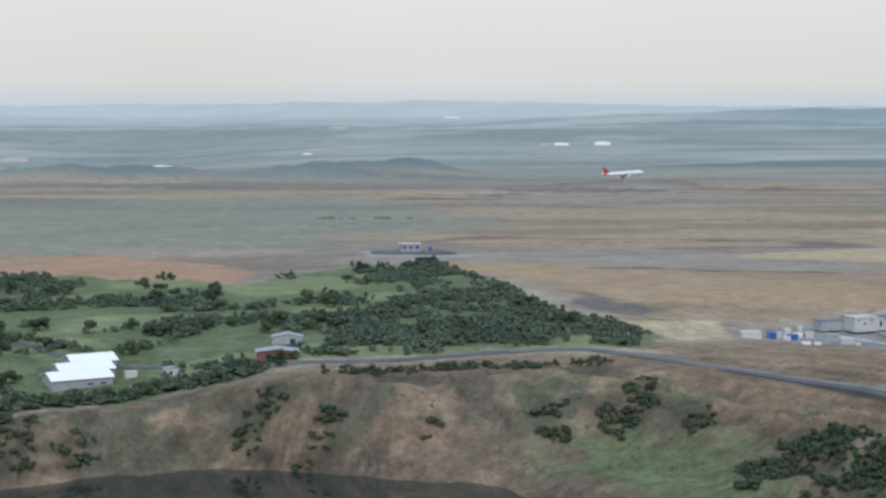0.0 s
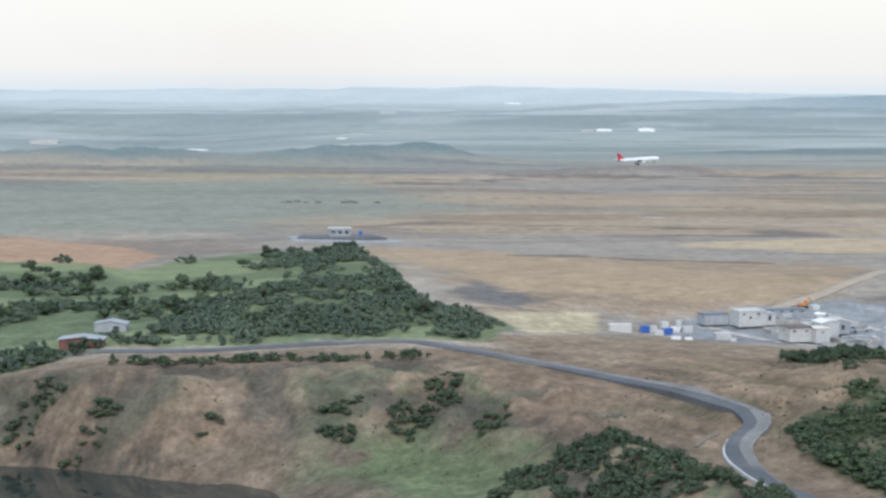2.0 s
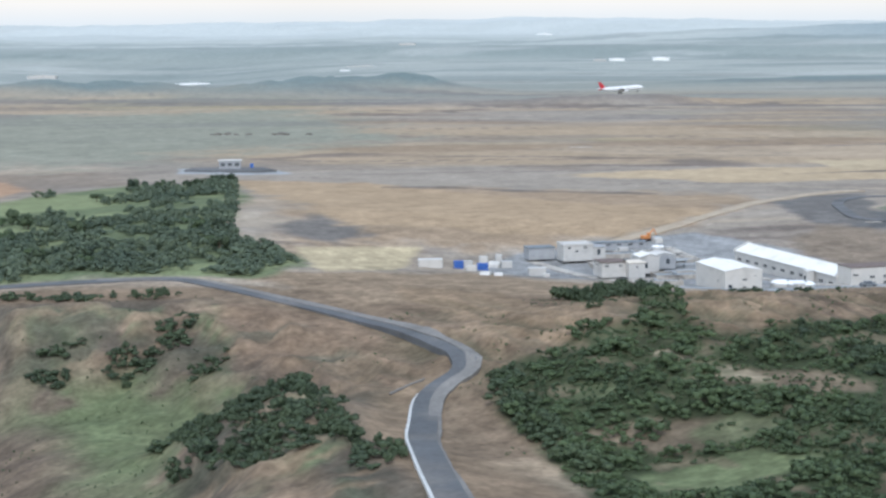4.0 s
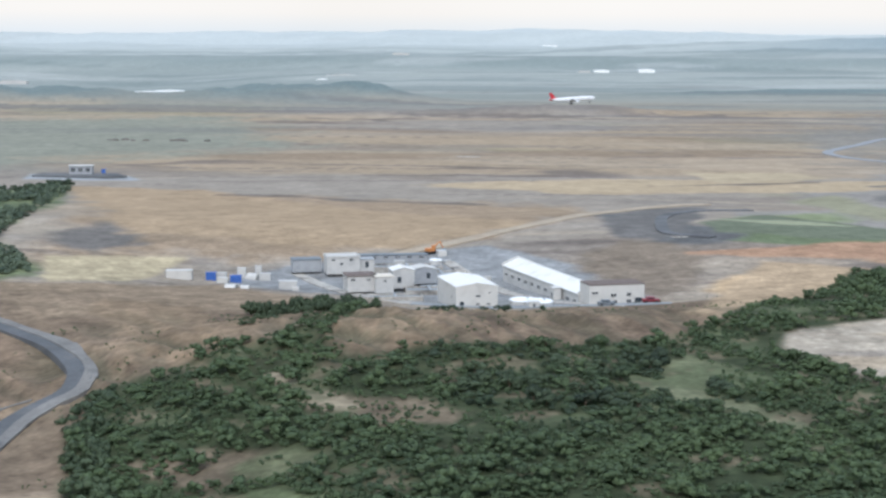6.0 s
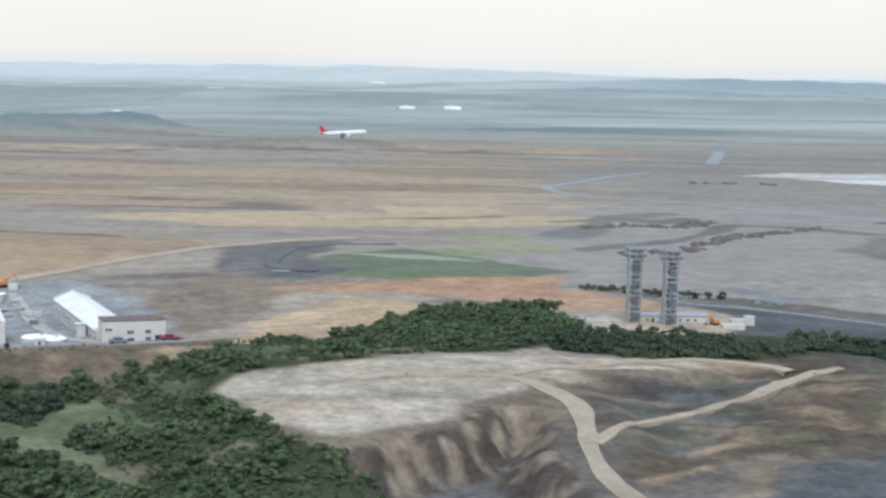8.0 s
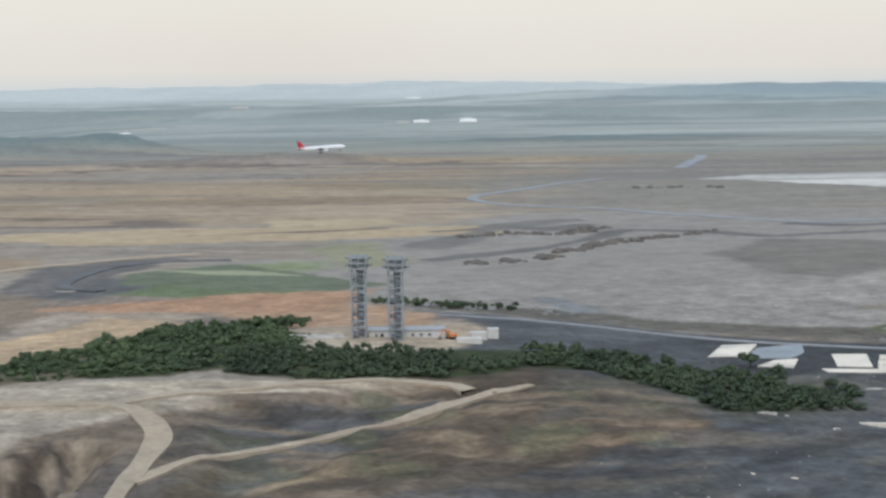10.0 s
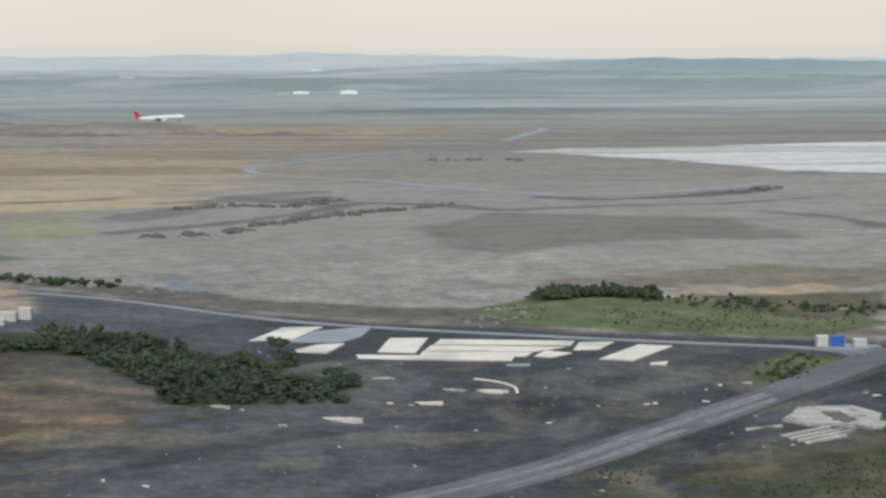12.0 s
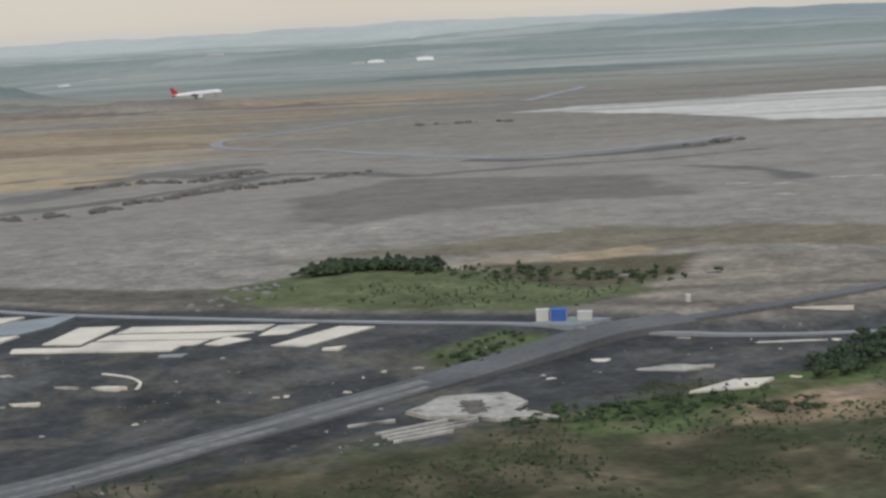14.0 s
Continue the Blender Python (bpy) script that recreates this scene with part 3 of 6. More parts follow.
EARTH_LINES = [
    ([(1316, 928), (1359, 899), (1435, 915), (1489, 933)], 20, (0.10, 0.10, 0.10)),
    ([(1397, 795), (1418, 751), (1407, 698)], 18, (0.12, 0.115, 0.11)),
    ([(609, 1059), (661, 1034), (689, 991), (758, 945)], 12, (0.13, 0.11, 0.095)),
    ([(921, 1040), (987, 1035), (1054, 1038)], 12, (0.13, 0.11, 0.095)),
    ([(1015, 827), (1055, 843), (1098, 857), (1161, 913), (1194, 941), (1224, 919), (1253, 864)], 18, (0.12, 0.115, 0.105)),
    ([(1076, 990), (1101, 991), (1133, 998), (1146, 968), (1185, 991)], 16, (0.13, 0.12, 0.11)),
    ([(1040, 900), (1090, 960), (1130, 1010), (1190, 1030)], 26, (0.165, 0.155, 0.14)),
    ([(1265, 860), (1330, 860), (1400, 850), (1480, 870)], 14, (0.14, 0.13, 0.12)),
]
HAUL_YARD = [(930, 440), (985, 470), (1060, 395), (1140, 385), (1250, 370), (1330, 340), (1200, 330), (1110, 340), (1060, 300), (980, 240), (860, 300), (870, 345), (935, 375)]


def blend(col, w, c):
    for k in range(3):
        col[..., k] += (c[k] - col[..., k]) * w


def ground_colour(x, y, z):
    col = np.empty(x.shape + (3,))
    col[...] = C_TAN
    # the bare plain: long patches of tan, grey, brown and thin olive growth
    u, v = 0.94 * x - 0.34 * y, 0.34 * x + 0.94 * y
    blend(col, sstep(-0.05, 0.3, fbm(u * 0.35, v, 190, 71)) * 0.7, C_GREY)
    blend(col, sstep(0.1, 0.45, fbm(u * 0.4, v, 110, 81)) * 0.5, C_BROWN)
    blend(col, sstep(0.15, 0.45, fbm(u * 0.3, v, 150, 91)) * 0.4, C_OLIVE)
    blend(col, sstep(0.1, 0.3, fbm(u * 0.3, v, 130, 95)) * 0.45, (0.385, 0.31, 0.225))
    blend(col, sstep(0.15, 0.35, fbm(u * 0.3, v, 95, 96)) * 0.45, (0.19, 0.165, 0.14))
    # edges of old diggings and wheel tracks: thin dark and pale lines
    q = fbm(u * 0.22, v, 130, 191)
    blend(col, (1 - sstep(0.012, 0.035, np.abs(q - 0.05))) * sstep(-0.1, 0.2, fbm(x, y, 200, 193)) * 0.8, (0.14, 0.115, 0.10))
    blend(col, (1 - sstep(0.012, 0.04, np.abs(q + 0.16))) * sstep(-0.1, 0.2, fbm(x, y, 170, 195)) * 0.4, (0.42, 0.345, 0.25))
    q = fbm(u * 0.25, v, 60, 197)
    blend(col, (1 - sstep(0.015, 0.05, np.abs(q))) * sstep(0.0, 0.3, fbm(x, y, 150, 199)) * 0.6, (0.16, 0.135, 0.12))
    wx, wy = fbm(x, y, 40, 101), fbm(x, y, 14, 111, 4)
    d = inside(x, y, VALLEY)
    blend(col, sstep(-46, -20, d + 12 * wx) * (1 - sstep(700, 740, y)) * (1 - sstep(480, 520, x)), (0.205, 0.15, 0.10))
    inner = sstep(-4, 6, d + 5 * wx)
    blend(col, inner, (0.122, 0.094, 0.07))
    blend(col, inner * sstep(0.0, 0.5, fbm(x, y * 2, 24, 115)) * 0.6, (0.21, 0.16, 0.11))
    blend(col, inner * sstep(-0.25, 0.25, fbm(x, y, 26, 121) + 0.012 * (d - 38)) * sstep(310, 350, x + 20 * wx) * 0.95, (0.125, 0.15, 0.075))
    blend(col, inner * sstep(-0.1, 0.2, fbm(x, y, 30, 123)) * (1 - sstep(20, 34, d)) * sstep(8, 16, d) * 0.8, (0.095, 0.115, 0.065))
    # cliff rills: relief contrast put into colour, ribs paler and hollows darker
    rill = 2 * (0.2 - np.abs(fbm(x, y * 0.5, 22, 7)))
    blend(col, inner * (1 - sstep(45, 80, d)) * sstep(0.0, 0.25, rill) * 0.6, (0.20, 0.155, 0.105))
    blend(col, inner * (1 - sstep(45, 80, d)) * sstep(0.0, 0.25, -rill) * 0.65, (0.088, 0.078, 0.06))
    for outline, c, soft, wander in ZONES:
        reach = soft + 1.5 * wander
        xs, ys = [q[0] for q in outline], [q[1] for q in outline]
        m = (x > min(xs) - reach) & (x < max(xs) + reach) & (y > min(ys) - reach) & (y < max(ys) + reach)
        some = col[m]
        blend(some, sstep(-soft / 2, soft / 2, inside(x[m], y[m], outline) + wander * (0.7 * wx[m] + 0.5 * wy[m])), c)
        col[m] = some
    w = sstep(-4, 4, inside(x, y, HILL_FIELDS))
    blend(col, w * sstep(-0.05, 0.2, fbm(x, y, 60, 131)) * 0.8, (0.20, 0.225, 0.115))
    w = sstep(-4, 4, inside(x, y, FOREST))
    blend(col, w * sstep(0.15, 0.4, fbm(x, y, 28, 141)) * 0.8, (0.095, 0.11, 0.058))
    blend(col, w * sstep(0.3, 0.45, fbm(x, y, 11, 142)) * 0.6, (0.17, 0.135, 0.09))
    # ditches, banks and dark earth lines on the plain
    for line, width, c in EARTH_LINES:
        d1 = inside(x, y, smooth_line(line, 20), closed=False) + 0.5 * width * fbm(x, y, 3 * width, 201)
        blend(col, (1 - sstep(0.25 * width, 0.6 * width, d1)) * 0.85, c)
    # streaks of the haul yard, along the way the lorries go
    w = sstep(-4, 8, inside(x, y, HAUL_YARD))
    u, v = 0.9 * x + 0.44 * y, -0.44 * x + 0.9 * y
    blend(col, w * sstep(0.05, 0.3, fbm(u * 0.25, v, 12, 203)) * 0.55, (0.13, 0.13, 0.127))
    blend(col, w * sstep(0.05, 0.3, fbm(u * 0.25, v, 16, 205)) * 0.6, (0.042, 0.044, 0.046))
    blend(col, w * sstep(0.3, 0.45, fbm(x, y, 22, 207)) * 0.5, (0.15, 0.135, 0.105))
    # dry and green patches on the rough ground beside the haul road
    w = sstep(0, 10, x - 995) * (1 - sstep(312, 330, y + 0.12 * (1100 - x))) * sstep(200, 220, y)
    blend(col, w * sstep(0.1, 0.3, fbm(x, y, 9, 231)) * 0.55, (0.16, 0.13, 0.085))
    blend(col, w * sstep(0.05, 0.3, fbm(x, y, 13, 233)) * 0.6, (0.055, 0.066, 0.03))
    # strata on the cliff over the lake
    w = inner * (1 - sstep(40, 70, d)) * sstep(2, 10, d)
    band = fbm(z * 3.2 + 6 * wx, x * 0.12, 14, 209)
    blend(col, w * sstep(0.05, 0.3, band) * 0.6, (0.20, 0.145, 0.10))
    blend(col, w * sstep(0.05, 0.3, -band) * 0.6, (0.085, 0.07, 0.055))
    blend(col, w * sstep(0.02, 0.22, fbm(x, y * 1.6, 34, 227)) * 0.65, (0.082, 0.084, 0.06))
    blend(col, w * sstep(0.2, 0.35, fbm(x * 0.7, y * 2, 20, 229)) * 0.6, (0.25, 0.18, 0.12))
    # rills of the gullied bank: relief contrast put into colour, crests paler, hollows darker
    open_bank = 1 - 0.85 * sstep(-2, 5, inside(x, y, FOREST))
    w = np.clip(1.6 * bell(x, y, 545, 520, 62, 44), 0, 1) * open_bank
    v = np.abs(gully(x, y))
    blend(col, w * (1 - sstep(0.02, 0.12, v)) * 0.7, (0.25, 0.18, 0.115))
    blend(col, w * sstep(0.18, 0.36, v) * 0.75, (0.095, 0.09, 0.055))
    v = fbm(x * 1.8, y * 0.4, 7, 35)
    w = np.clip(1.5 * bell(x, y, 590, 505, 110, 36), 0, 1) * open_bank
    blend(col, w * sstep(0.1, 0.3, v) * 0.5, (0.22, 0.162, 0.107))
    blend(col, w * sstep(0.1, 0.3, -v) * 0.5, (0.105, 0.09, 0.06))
    # worn spots, tyre tracks and stains
    col *= (1 + 0.16 * fbm(x, y, 9, 171) + 0.10 * fbm(x * 0.4, y, 26, 173))[..., None]
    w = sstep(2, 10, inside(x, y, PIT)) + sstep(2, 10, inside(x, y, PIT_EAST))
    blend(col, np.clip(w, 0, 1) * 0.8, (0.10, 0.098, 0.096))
    # pit face: pale and dark bands along its ribs, relief contrast put into colour
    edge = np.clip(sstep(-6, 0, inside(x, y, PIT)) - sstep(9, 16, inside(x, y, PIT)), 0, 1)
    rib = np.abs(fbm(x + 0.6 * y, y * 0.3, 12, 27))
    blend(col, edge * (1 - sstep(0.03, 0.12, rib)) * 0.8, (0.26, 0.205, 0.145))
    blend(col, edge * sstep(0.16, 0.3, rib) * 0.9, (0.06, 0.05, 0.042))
    # damp streaks on the sandy terrace and on the pale flats
    u, v = 0.94 * x - 0.34 * y, 0.34 * x + 0.94 * y
    w = sstep(0, 6, inside(x, y, TERRACE))
    blend(col, w * sstep(0.1, 0.3, fbm(u * 0.25, v, 14, 215)) * 0.55, (0.25, 0.215, 0.185))
    blend(col, w * sstep(0.1, 0.3, fbm(u * 0.25, v, 18, 217)) * 0.5, (0.42, 0.32, 0.21))
    w = sstep(0, 20, inside(x, y, FLATS))
    blend(col, w * sstep(0.05, 0.25, fbm(u * 0.12, v, 60, 219)) * 0.6, (0.27, 0.25, 0.22))
    # finer dark and pale stripes over the pit face, also for relief contrast
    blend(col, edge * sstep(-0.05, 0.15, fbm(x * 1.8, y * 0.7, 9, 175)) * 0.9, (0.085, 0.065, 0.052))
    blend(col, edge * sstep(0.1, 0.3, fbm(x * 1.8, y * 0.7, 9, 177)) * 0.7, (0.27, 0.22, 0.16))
    # wheel-worn and weathered streaks on the spoil bank and the haul yard
    w = sstep(-2, 6, inside(x, y, [(810, 400), (850, 470), (905, 460), (928, 410), (920, 372), (870, 352), (800, 350)]))
    blend(col, w * sstep(0.1, 0.3, fbm(x * 0.5, y, 14, 179)) * 0.5, (0.17, 0.13, 0.09))
    w = np.clip(1.5 * bell(x, y, 850, 392, 52, 40), 0, 1) * (1 - sstep(-2, 3, inside(x, y, STRIP_WOOD)))
    blend(col, w * sstep(0.08, 0.25, fbm(u * 0.3, v, 9, 223)) * 0.7, (0.22, 0.165, 0.11))
    blend(col, w * sstep(0.08, 0.25, fbm(u * 0.3, v, 11, 225)) * 0.75, (0.055, 0.046, 0.038))
    blend(col, w * sstep(0.15, 0.35, fbm(x, y, 18, 180)) * 0.5, (0.10, 0.105, 0.06))
    w = sstep(0, 10, x - 940) * (1 - sstep(430, 470, y)) * sstep(290, 300, y)
    blend(col, w * sstep(0.15, 0.4, fbm(x * 0.6, y * 1.6, 16, 182)) * 0.45, (0.13, 0.12, 0.105))
    # wooded far country: haze put into the ground colour, paler with distance
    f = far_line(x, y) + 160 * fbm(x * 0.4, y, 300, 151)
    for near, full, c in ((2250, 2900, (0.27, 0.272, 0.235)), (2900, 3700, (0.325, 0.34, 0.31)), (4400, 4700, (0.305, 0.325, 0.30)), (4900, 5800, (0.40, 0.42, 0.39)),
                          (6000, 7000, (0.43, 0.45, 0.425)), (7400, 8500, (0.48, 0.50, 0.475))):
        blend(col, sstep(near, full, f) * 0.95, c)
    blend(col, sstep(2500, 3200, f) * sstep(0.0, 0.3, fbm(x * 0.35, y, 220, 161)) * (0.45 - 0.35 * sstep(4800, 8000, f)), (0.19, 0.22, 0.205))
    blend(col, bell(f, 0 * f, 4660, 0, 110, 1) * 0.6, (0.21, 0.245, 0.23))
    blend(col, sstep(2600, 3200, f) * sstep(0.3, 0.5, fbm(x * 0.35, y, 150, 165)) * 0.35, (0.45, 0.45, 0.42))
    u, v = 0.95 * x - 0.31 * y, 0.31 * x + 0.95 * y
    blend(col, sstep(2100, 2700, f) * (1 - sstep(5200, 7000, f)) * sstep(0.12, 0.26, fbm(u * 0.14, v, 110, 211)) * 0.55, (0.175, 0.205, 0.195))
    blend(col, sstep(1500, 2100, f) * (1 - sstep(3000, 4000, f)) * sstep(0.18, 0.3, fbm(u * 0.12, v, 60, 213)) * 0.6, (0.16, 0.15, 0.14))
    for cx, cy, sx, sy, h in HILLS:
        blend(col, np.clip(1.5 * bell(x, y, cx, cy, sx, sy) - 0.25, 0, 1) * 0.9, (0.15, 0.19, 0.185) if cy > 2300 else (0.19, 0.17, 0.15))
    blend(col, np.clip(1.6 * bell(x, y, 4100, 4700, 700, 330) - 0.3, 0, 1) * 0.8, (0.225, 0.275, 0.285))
    return col


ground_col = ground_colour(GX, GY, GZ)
ny, nx = GX.shape
idx = np.arange(nx * ny).reshape(ny, nx)
quads = np.stack([idx[:-1, :-1], idx[:-1, 1:], idx[1:, 1:], idx[1:, :-1]], -1).reshape(-1, 4)
gm = bpy.data.meshes.new("ground")
gm.vertices.add(nx * ny)
gm.vertices.foreach_set("co", np.stack([GX, GY, GZ], -1).astype(np.float32).ravel())
gm.loops.add(len(quads) * 4)
gm.loops.foreach_set("vertex_index", quads.astype(np.int32).ravel())
gm.polygons.add(len(quads))
gm.polygons.foreach_set("loop_start", np.arange(0, len(quads) * 4, 4, dtype=np.int32))
gm.update(calc_edges=True)
grain = gm.attributes.new("Grain", "FLOAT", "POINT")
grain.data.foreach_set("value", (1 - 0.62 * sstep(620, 950, far_line(GX, GY)) - 0.1 * sstep(1900, 3000, far_line(GX, GY))).astype(np.float32).ravel())
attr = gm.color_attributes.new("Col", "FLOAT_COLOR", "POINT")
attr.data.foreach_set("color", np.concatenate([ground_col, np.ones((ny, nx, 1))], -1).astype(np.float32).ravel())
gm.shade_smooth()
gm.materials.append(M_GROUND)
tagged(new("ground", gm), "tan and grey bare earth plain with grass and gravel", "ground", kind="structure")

# the lake in the old pit
lake_bm = bmesh.new()
lake_bm.faces.new([lake_bm.verts.new(p) for p in ((-100, 120, -39), (404, 120, -39), (404, 690, -39), (-100, 690, -39))])
tagged(part("water", lake_bm, M_WATER), "still dark lake below a brown earth cliff", "lake", kind="structure")


# ---- roads ----
ROAD = [(215, 752), (252, 735), (288, 721), (323, 717), (365, 714), (398, 703), (416, 672), (432, 637), (447, 605), (459, 573), (465, 538), (466, 515),
        (462, 499), (451, 491), (442, 479), (431, 450), (420, 418), (408, 370), (398, 320)]
strip("road", ROAD, 8.5, M_ASPHALT, "grey asphalt road winding round the valley rim")
strip("road_shoulder", ROAD[4:], 4.2, M_SHOULDER, "dusty pale gravel lane beside the asphalt", lift=0.55, offset=-3.4, wobble=0.5)
strip("road", [(930, 605), (949, 577), (980, 532), (1010, 500), (1055, 461), (1097, 427), (1138, 397), (1176, 375), (1300, 325)], 2.6, M_PALEROAD, "straight pale road beside the concrete yard")
strip("road", [(100, 960), (130, 900), (148, 862), (160, 832), (178, 802), (205, 780)], 6, M_ASPHALT, "grey farm road past the white halls")
strip("road", [(930, 272), (978, 300), (1010, 315), (1040, 331), (1069, 346), (1103, 363), (1131, 375), (1156, 384), (1180, 386)], 13, M_GRAVELROAD, "wide grey gravel haul road")
HAUL = [(930, 272), (978, 300), (1010, 315), (1040, 331), (1069, 346), (1103, 363), (1131, 375), (1156, 384), (1176, 386)]
strip("road", [(1180, 386.5), (1213, 390), (1250, 396), (1330, 408)], 5, M_GRAVELROAD, "narrow grey gravel road past the crossing")
strip("wheel_track", HAUL, 3.0, M_RUBBLE, "pale worn wheel track on the haul road", lift=0.55, offset=-1.5, wobble=0.6)
strip("wheel_track", HAUL, 2.0, M_RUBBLE, "pale worn wheel track on the haul road", lift=0.55, offset=3.4, wobble=0.6)
strip("road", [(814, 742), (800, 765), (812, 800), (833, 838), (862, 862), (905, 866)], 7, M_GRAVELROAD, "curved grey access road")
strip("dirt_track", [(643, 768), (699, 797), (788, 860), (845, 893), (899, 912)], 9, M_DIRT, "pale dirt track across the plain", wobble=0.4)
strip("dirt_track", [(740, 440), (768, 432), (774, 418), (774, 395), (766, 374), (756, 352), (749, 328), (748, 300), (750, 270)], 6.6, M_DIRT, "pale dirt haul track down into the quarry", wobble=0.5, lift=0.35)
strip("dirt_track", [(766, 432), (790, 444), (838, 452), (868, 440), (872, 428)], 4.6, M_DIRT, "pale dirt track above the quarry", wobble=0.6, lift=0.35)
strip("dirt_track", [(760, 360), (768, 366), (779, 375), (810, 390), (842, 407), (868, 421), (892, 428)], 4.4, M_DIRT, "pale dirt track along the bank", wobble=0.6, lift=0.35)
strip("road", [(1524, 977), (1480, 955), (1398, 935), (1336, 934), (1303, 996), (1278, 1093), (1255, 1154), (1232, 1180), (1217, 1238), (1224, 1289), (1250, 1328), (1319, 1391), (1388, 1456), (1460, 1507)], 10, M_PALEROAD, "far grey road winding over the plain")
strip("road", [(1651, 1675), (1700, 1745), (1753, 1819), (1810, 1900), (1869, 1998)], 16, M_PALEROAD, "far pale road rising out of the plain")


# ---- buildings ----
def building(name, x, y, rot, w, d, h, label, category, roof="flat", rise=1.5, wall=None, top=None, openings=(), over=0.4, parapet=0.0, group="", base=None):
    """A house with walls, a roof, and windows and doors as (kind, side, along, height of foot, width, height)."""
    wall, top = wall or M_WALL, top or M_WHITE
    z = ground_at(x, y) if base is None else base
    ob = empty(name, pose(x, y, z, 0, 0, rot), label, category, group)
    bm = box(-w / 2, -d / 2, -2.5, w / 2, d / 2, h)
    if roof == "gable":
        for sgn in (-1, 1):
            v = [bm.verts.new(p) for p in ((-w / 2, sgn * d / 2, h), (w / 2, sgn * d / 2, h), (0, sgn * d / 2, h + rise))]
            bm.faces.new(v if sgn < 0 else v[::-1])
    part("wall", bm, wall, ob)
    t = 0.25
    if roof == "gable":
        s = rise / (w / 2)
        a, e0, e1 = w / 2 + over, -d / 2 - over, d / 2 + over
        bm = bmesh.new()
        pr = [(-a, h - s * over), (0, h + rise), (a, h - s * over), (a, h - s * over + t), (0, h + rise + t), (-a, h - s * over + t)]
        f = [bm.verts.new((p[0], e0, p[1])) for p in pr]
        b = [bm.verts.new((p[0], e1, p[1])) for p in pr]
        for k in range(6):
            bm.faces.new((f[k], f[(k + 1) % 6], b[(k + 1) % 6], b[k]))
        bm.faces.new((f[0], f[5], f[4], f[1]))
        bm.faces.new((f[1], f[4], f[3], f[2]))
        bm.faces.new((b[0], b[1], b[4], b[5]))
        bm.faces.new((b[1], b[2], b[3], b[4]))
        bmesh.ops.recalc_face_normals(bm, faces=bm.faces)
        r = part("roof", bm, top, ob)
        part("ridge_cap", box(-0.35, e0, h + rise + t - 0.05, 0.35, e1, h + rise + t + 0.12, 0.05), top, r)
        if parapet:
            for k in (-1, 1):
                bm = bmesh.new()
                pr = [(-a, h - 0.6), (a, h - 0.6), (a, h + parapet), (0, h + rise + parapet), (-a, h + parapet)]
                y0 = k * d / 2
                f = [bm.verts.new((p[0], y0 - 0.35, p[1])) for p in pr]
                b = [bm.verts.new((p[0], y0 + 0.35, p[1])) for p in pr]
                bm.faces.new(f)
                bm.faces.new(b[::-1])
                for q in range(5):
                    bm.faces.new((f[q], b[q], b[(q + 1) % 5], f[(q + 1) % 5]))
                bmesh.ops.recalc_face_normals(bm, faces=bm.faces)
                part("gable_wall", bm, wall, ob)
    else:
        part("roof", box(-w / 2 - over, -d / 2 - over, h, w / 2 + over, d / 2 + over, h + 0.4, 0.08), top, ob)
        if parapet:
            for q in ((-w / 2, -d / 2, w / 2, -d / 2 + 0.4), (-w / 2, d / 2 - 0.4, w / 2, d / 2), (-w / 2, -d / 2 + 0.4, -w / 2 + 0.4, d / 2 - 0.4), (w / 2 - 0.4, -d / 2 + 0.4, w / 2, d / 2 - 0.4)):
                part("parapet", box(q[0], q[1], h + 0.4, q[2], q[3], h + 0.4 + parapet), wall, ob)
    for kind, side, u, v, ww, hh in openings:
        n = {"front": (0, -1), "back": (0, 1), "left": (-1, 0), "right": (1, 0)}[side]
        px, py = (u, n[1] * d / 2) if n[1] else (n[0] * w / 2, u)

        def plate(a0, z0, a1, z1, near, far):
            if n[1]:
                ya, yb = sorted((py + n[1] * near, py + n[1] * far))
                return box(px + a0, ya, z0, px + a1, yb, z1)
            xa, xb = sorted((px + n[0] * near, px + n[0] * far))
            return box(xa, py + a0, z0, xb, py + a1, z1)

        o = part(kind, plate(-ww / 2, v, ww / 2, v + hh, -0.2, 0.05), M_DARK if kind != "sliding_door" else M_GREYWALL, ob)
        fr = plate(-ww / 2 - 0.15, v + hh, ww / 2 + 0.15, v + hh + 0.18, -0.1, 0.16)
        part("lintel", fr, wall, o)
        if kind == "window":
            part("sill", plate(-ww / 2 - 0.2, v - 0.18, ww / 2 + 0.2, v, -0.1, 0.25), wall, o)
            part("frame", plate(-0.08, v, 0.08, v + hh, 0.05, 0.12), M_WHITE, o)
    return ob


# works compound on the terrace
building("storage_hall", 637.5, 628, -4, 18, 31, 9.0, "white clad storage hall with shallow gable roof", "hall", "gable", 1.5, M_WHITE, M_ROOF,
         [("window", "front", 0.5, 4.6, 2.0, 0.8), ("window", "front", 5.4, 6.2, 0.9, 0.5), ("window", "left", -8, 3.5, 0.9, 0.9), ("window", "front", 0.5, 1.2, 1.6, 0.8), ("window", "front", 5, 1.2, 1.6, 0.8),
          ("door", "front", -6.5, 0.6, 1.8, 2.4)], base=-5.6, over=0.25)
building("long_hall", 685.5, 648, 0.5, 15, 89, 5.4, "long white workshop hall with pale gable roof", "hall", "gable", 3.2, M_WALL, M_ROOF,
         [("window", "left", u, 1.0, 3.2, 1.4) for u in range(-40, 42, 8)], over=0.5, parapet=0.9, base=-5.6)
building("hall_porch", 675.5, 622, 0, 3.5, 4, 4.2, "small white porch beside the long hall", "porch", base=-4.4, openings=[("door", "left", 0, 0, 1.4, 2.2)], wall=M_WHITE)
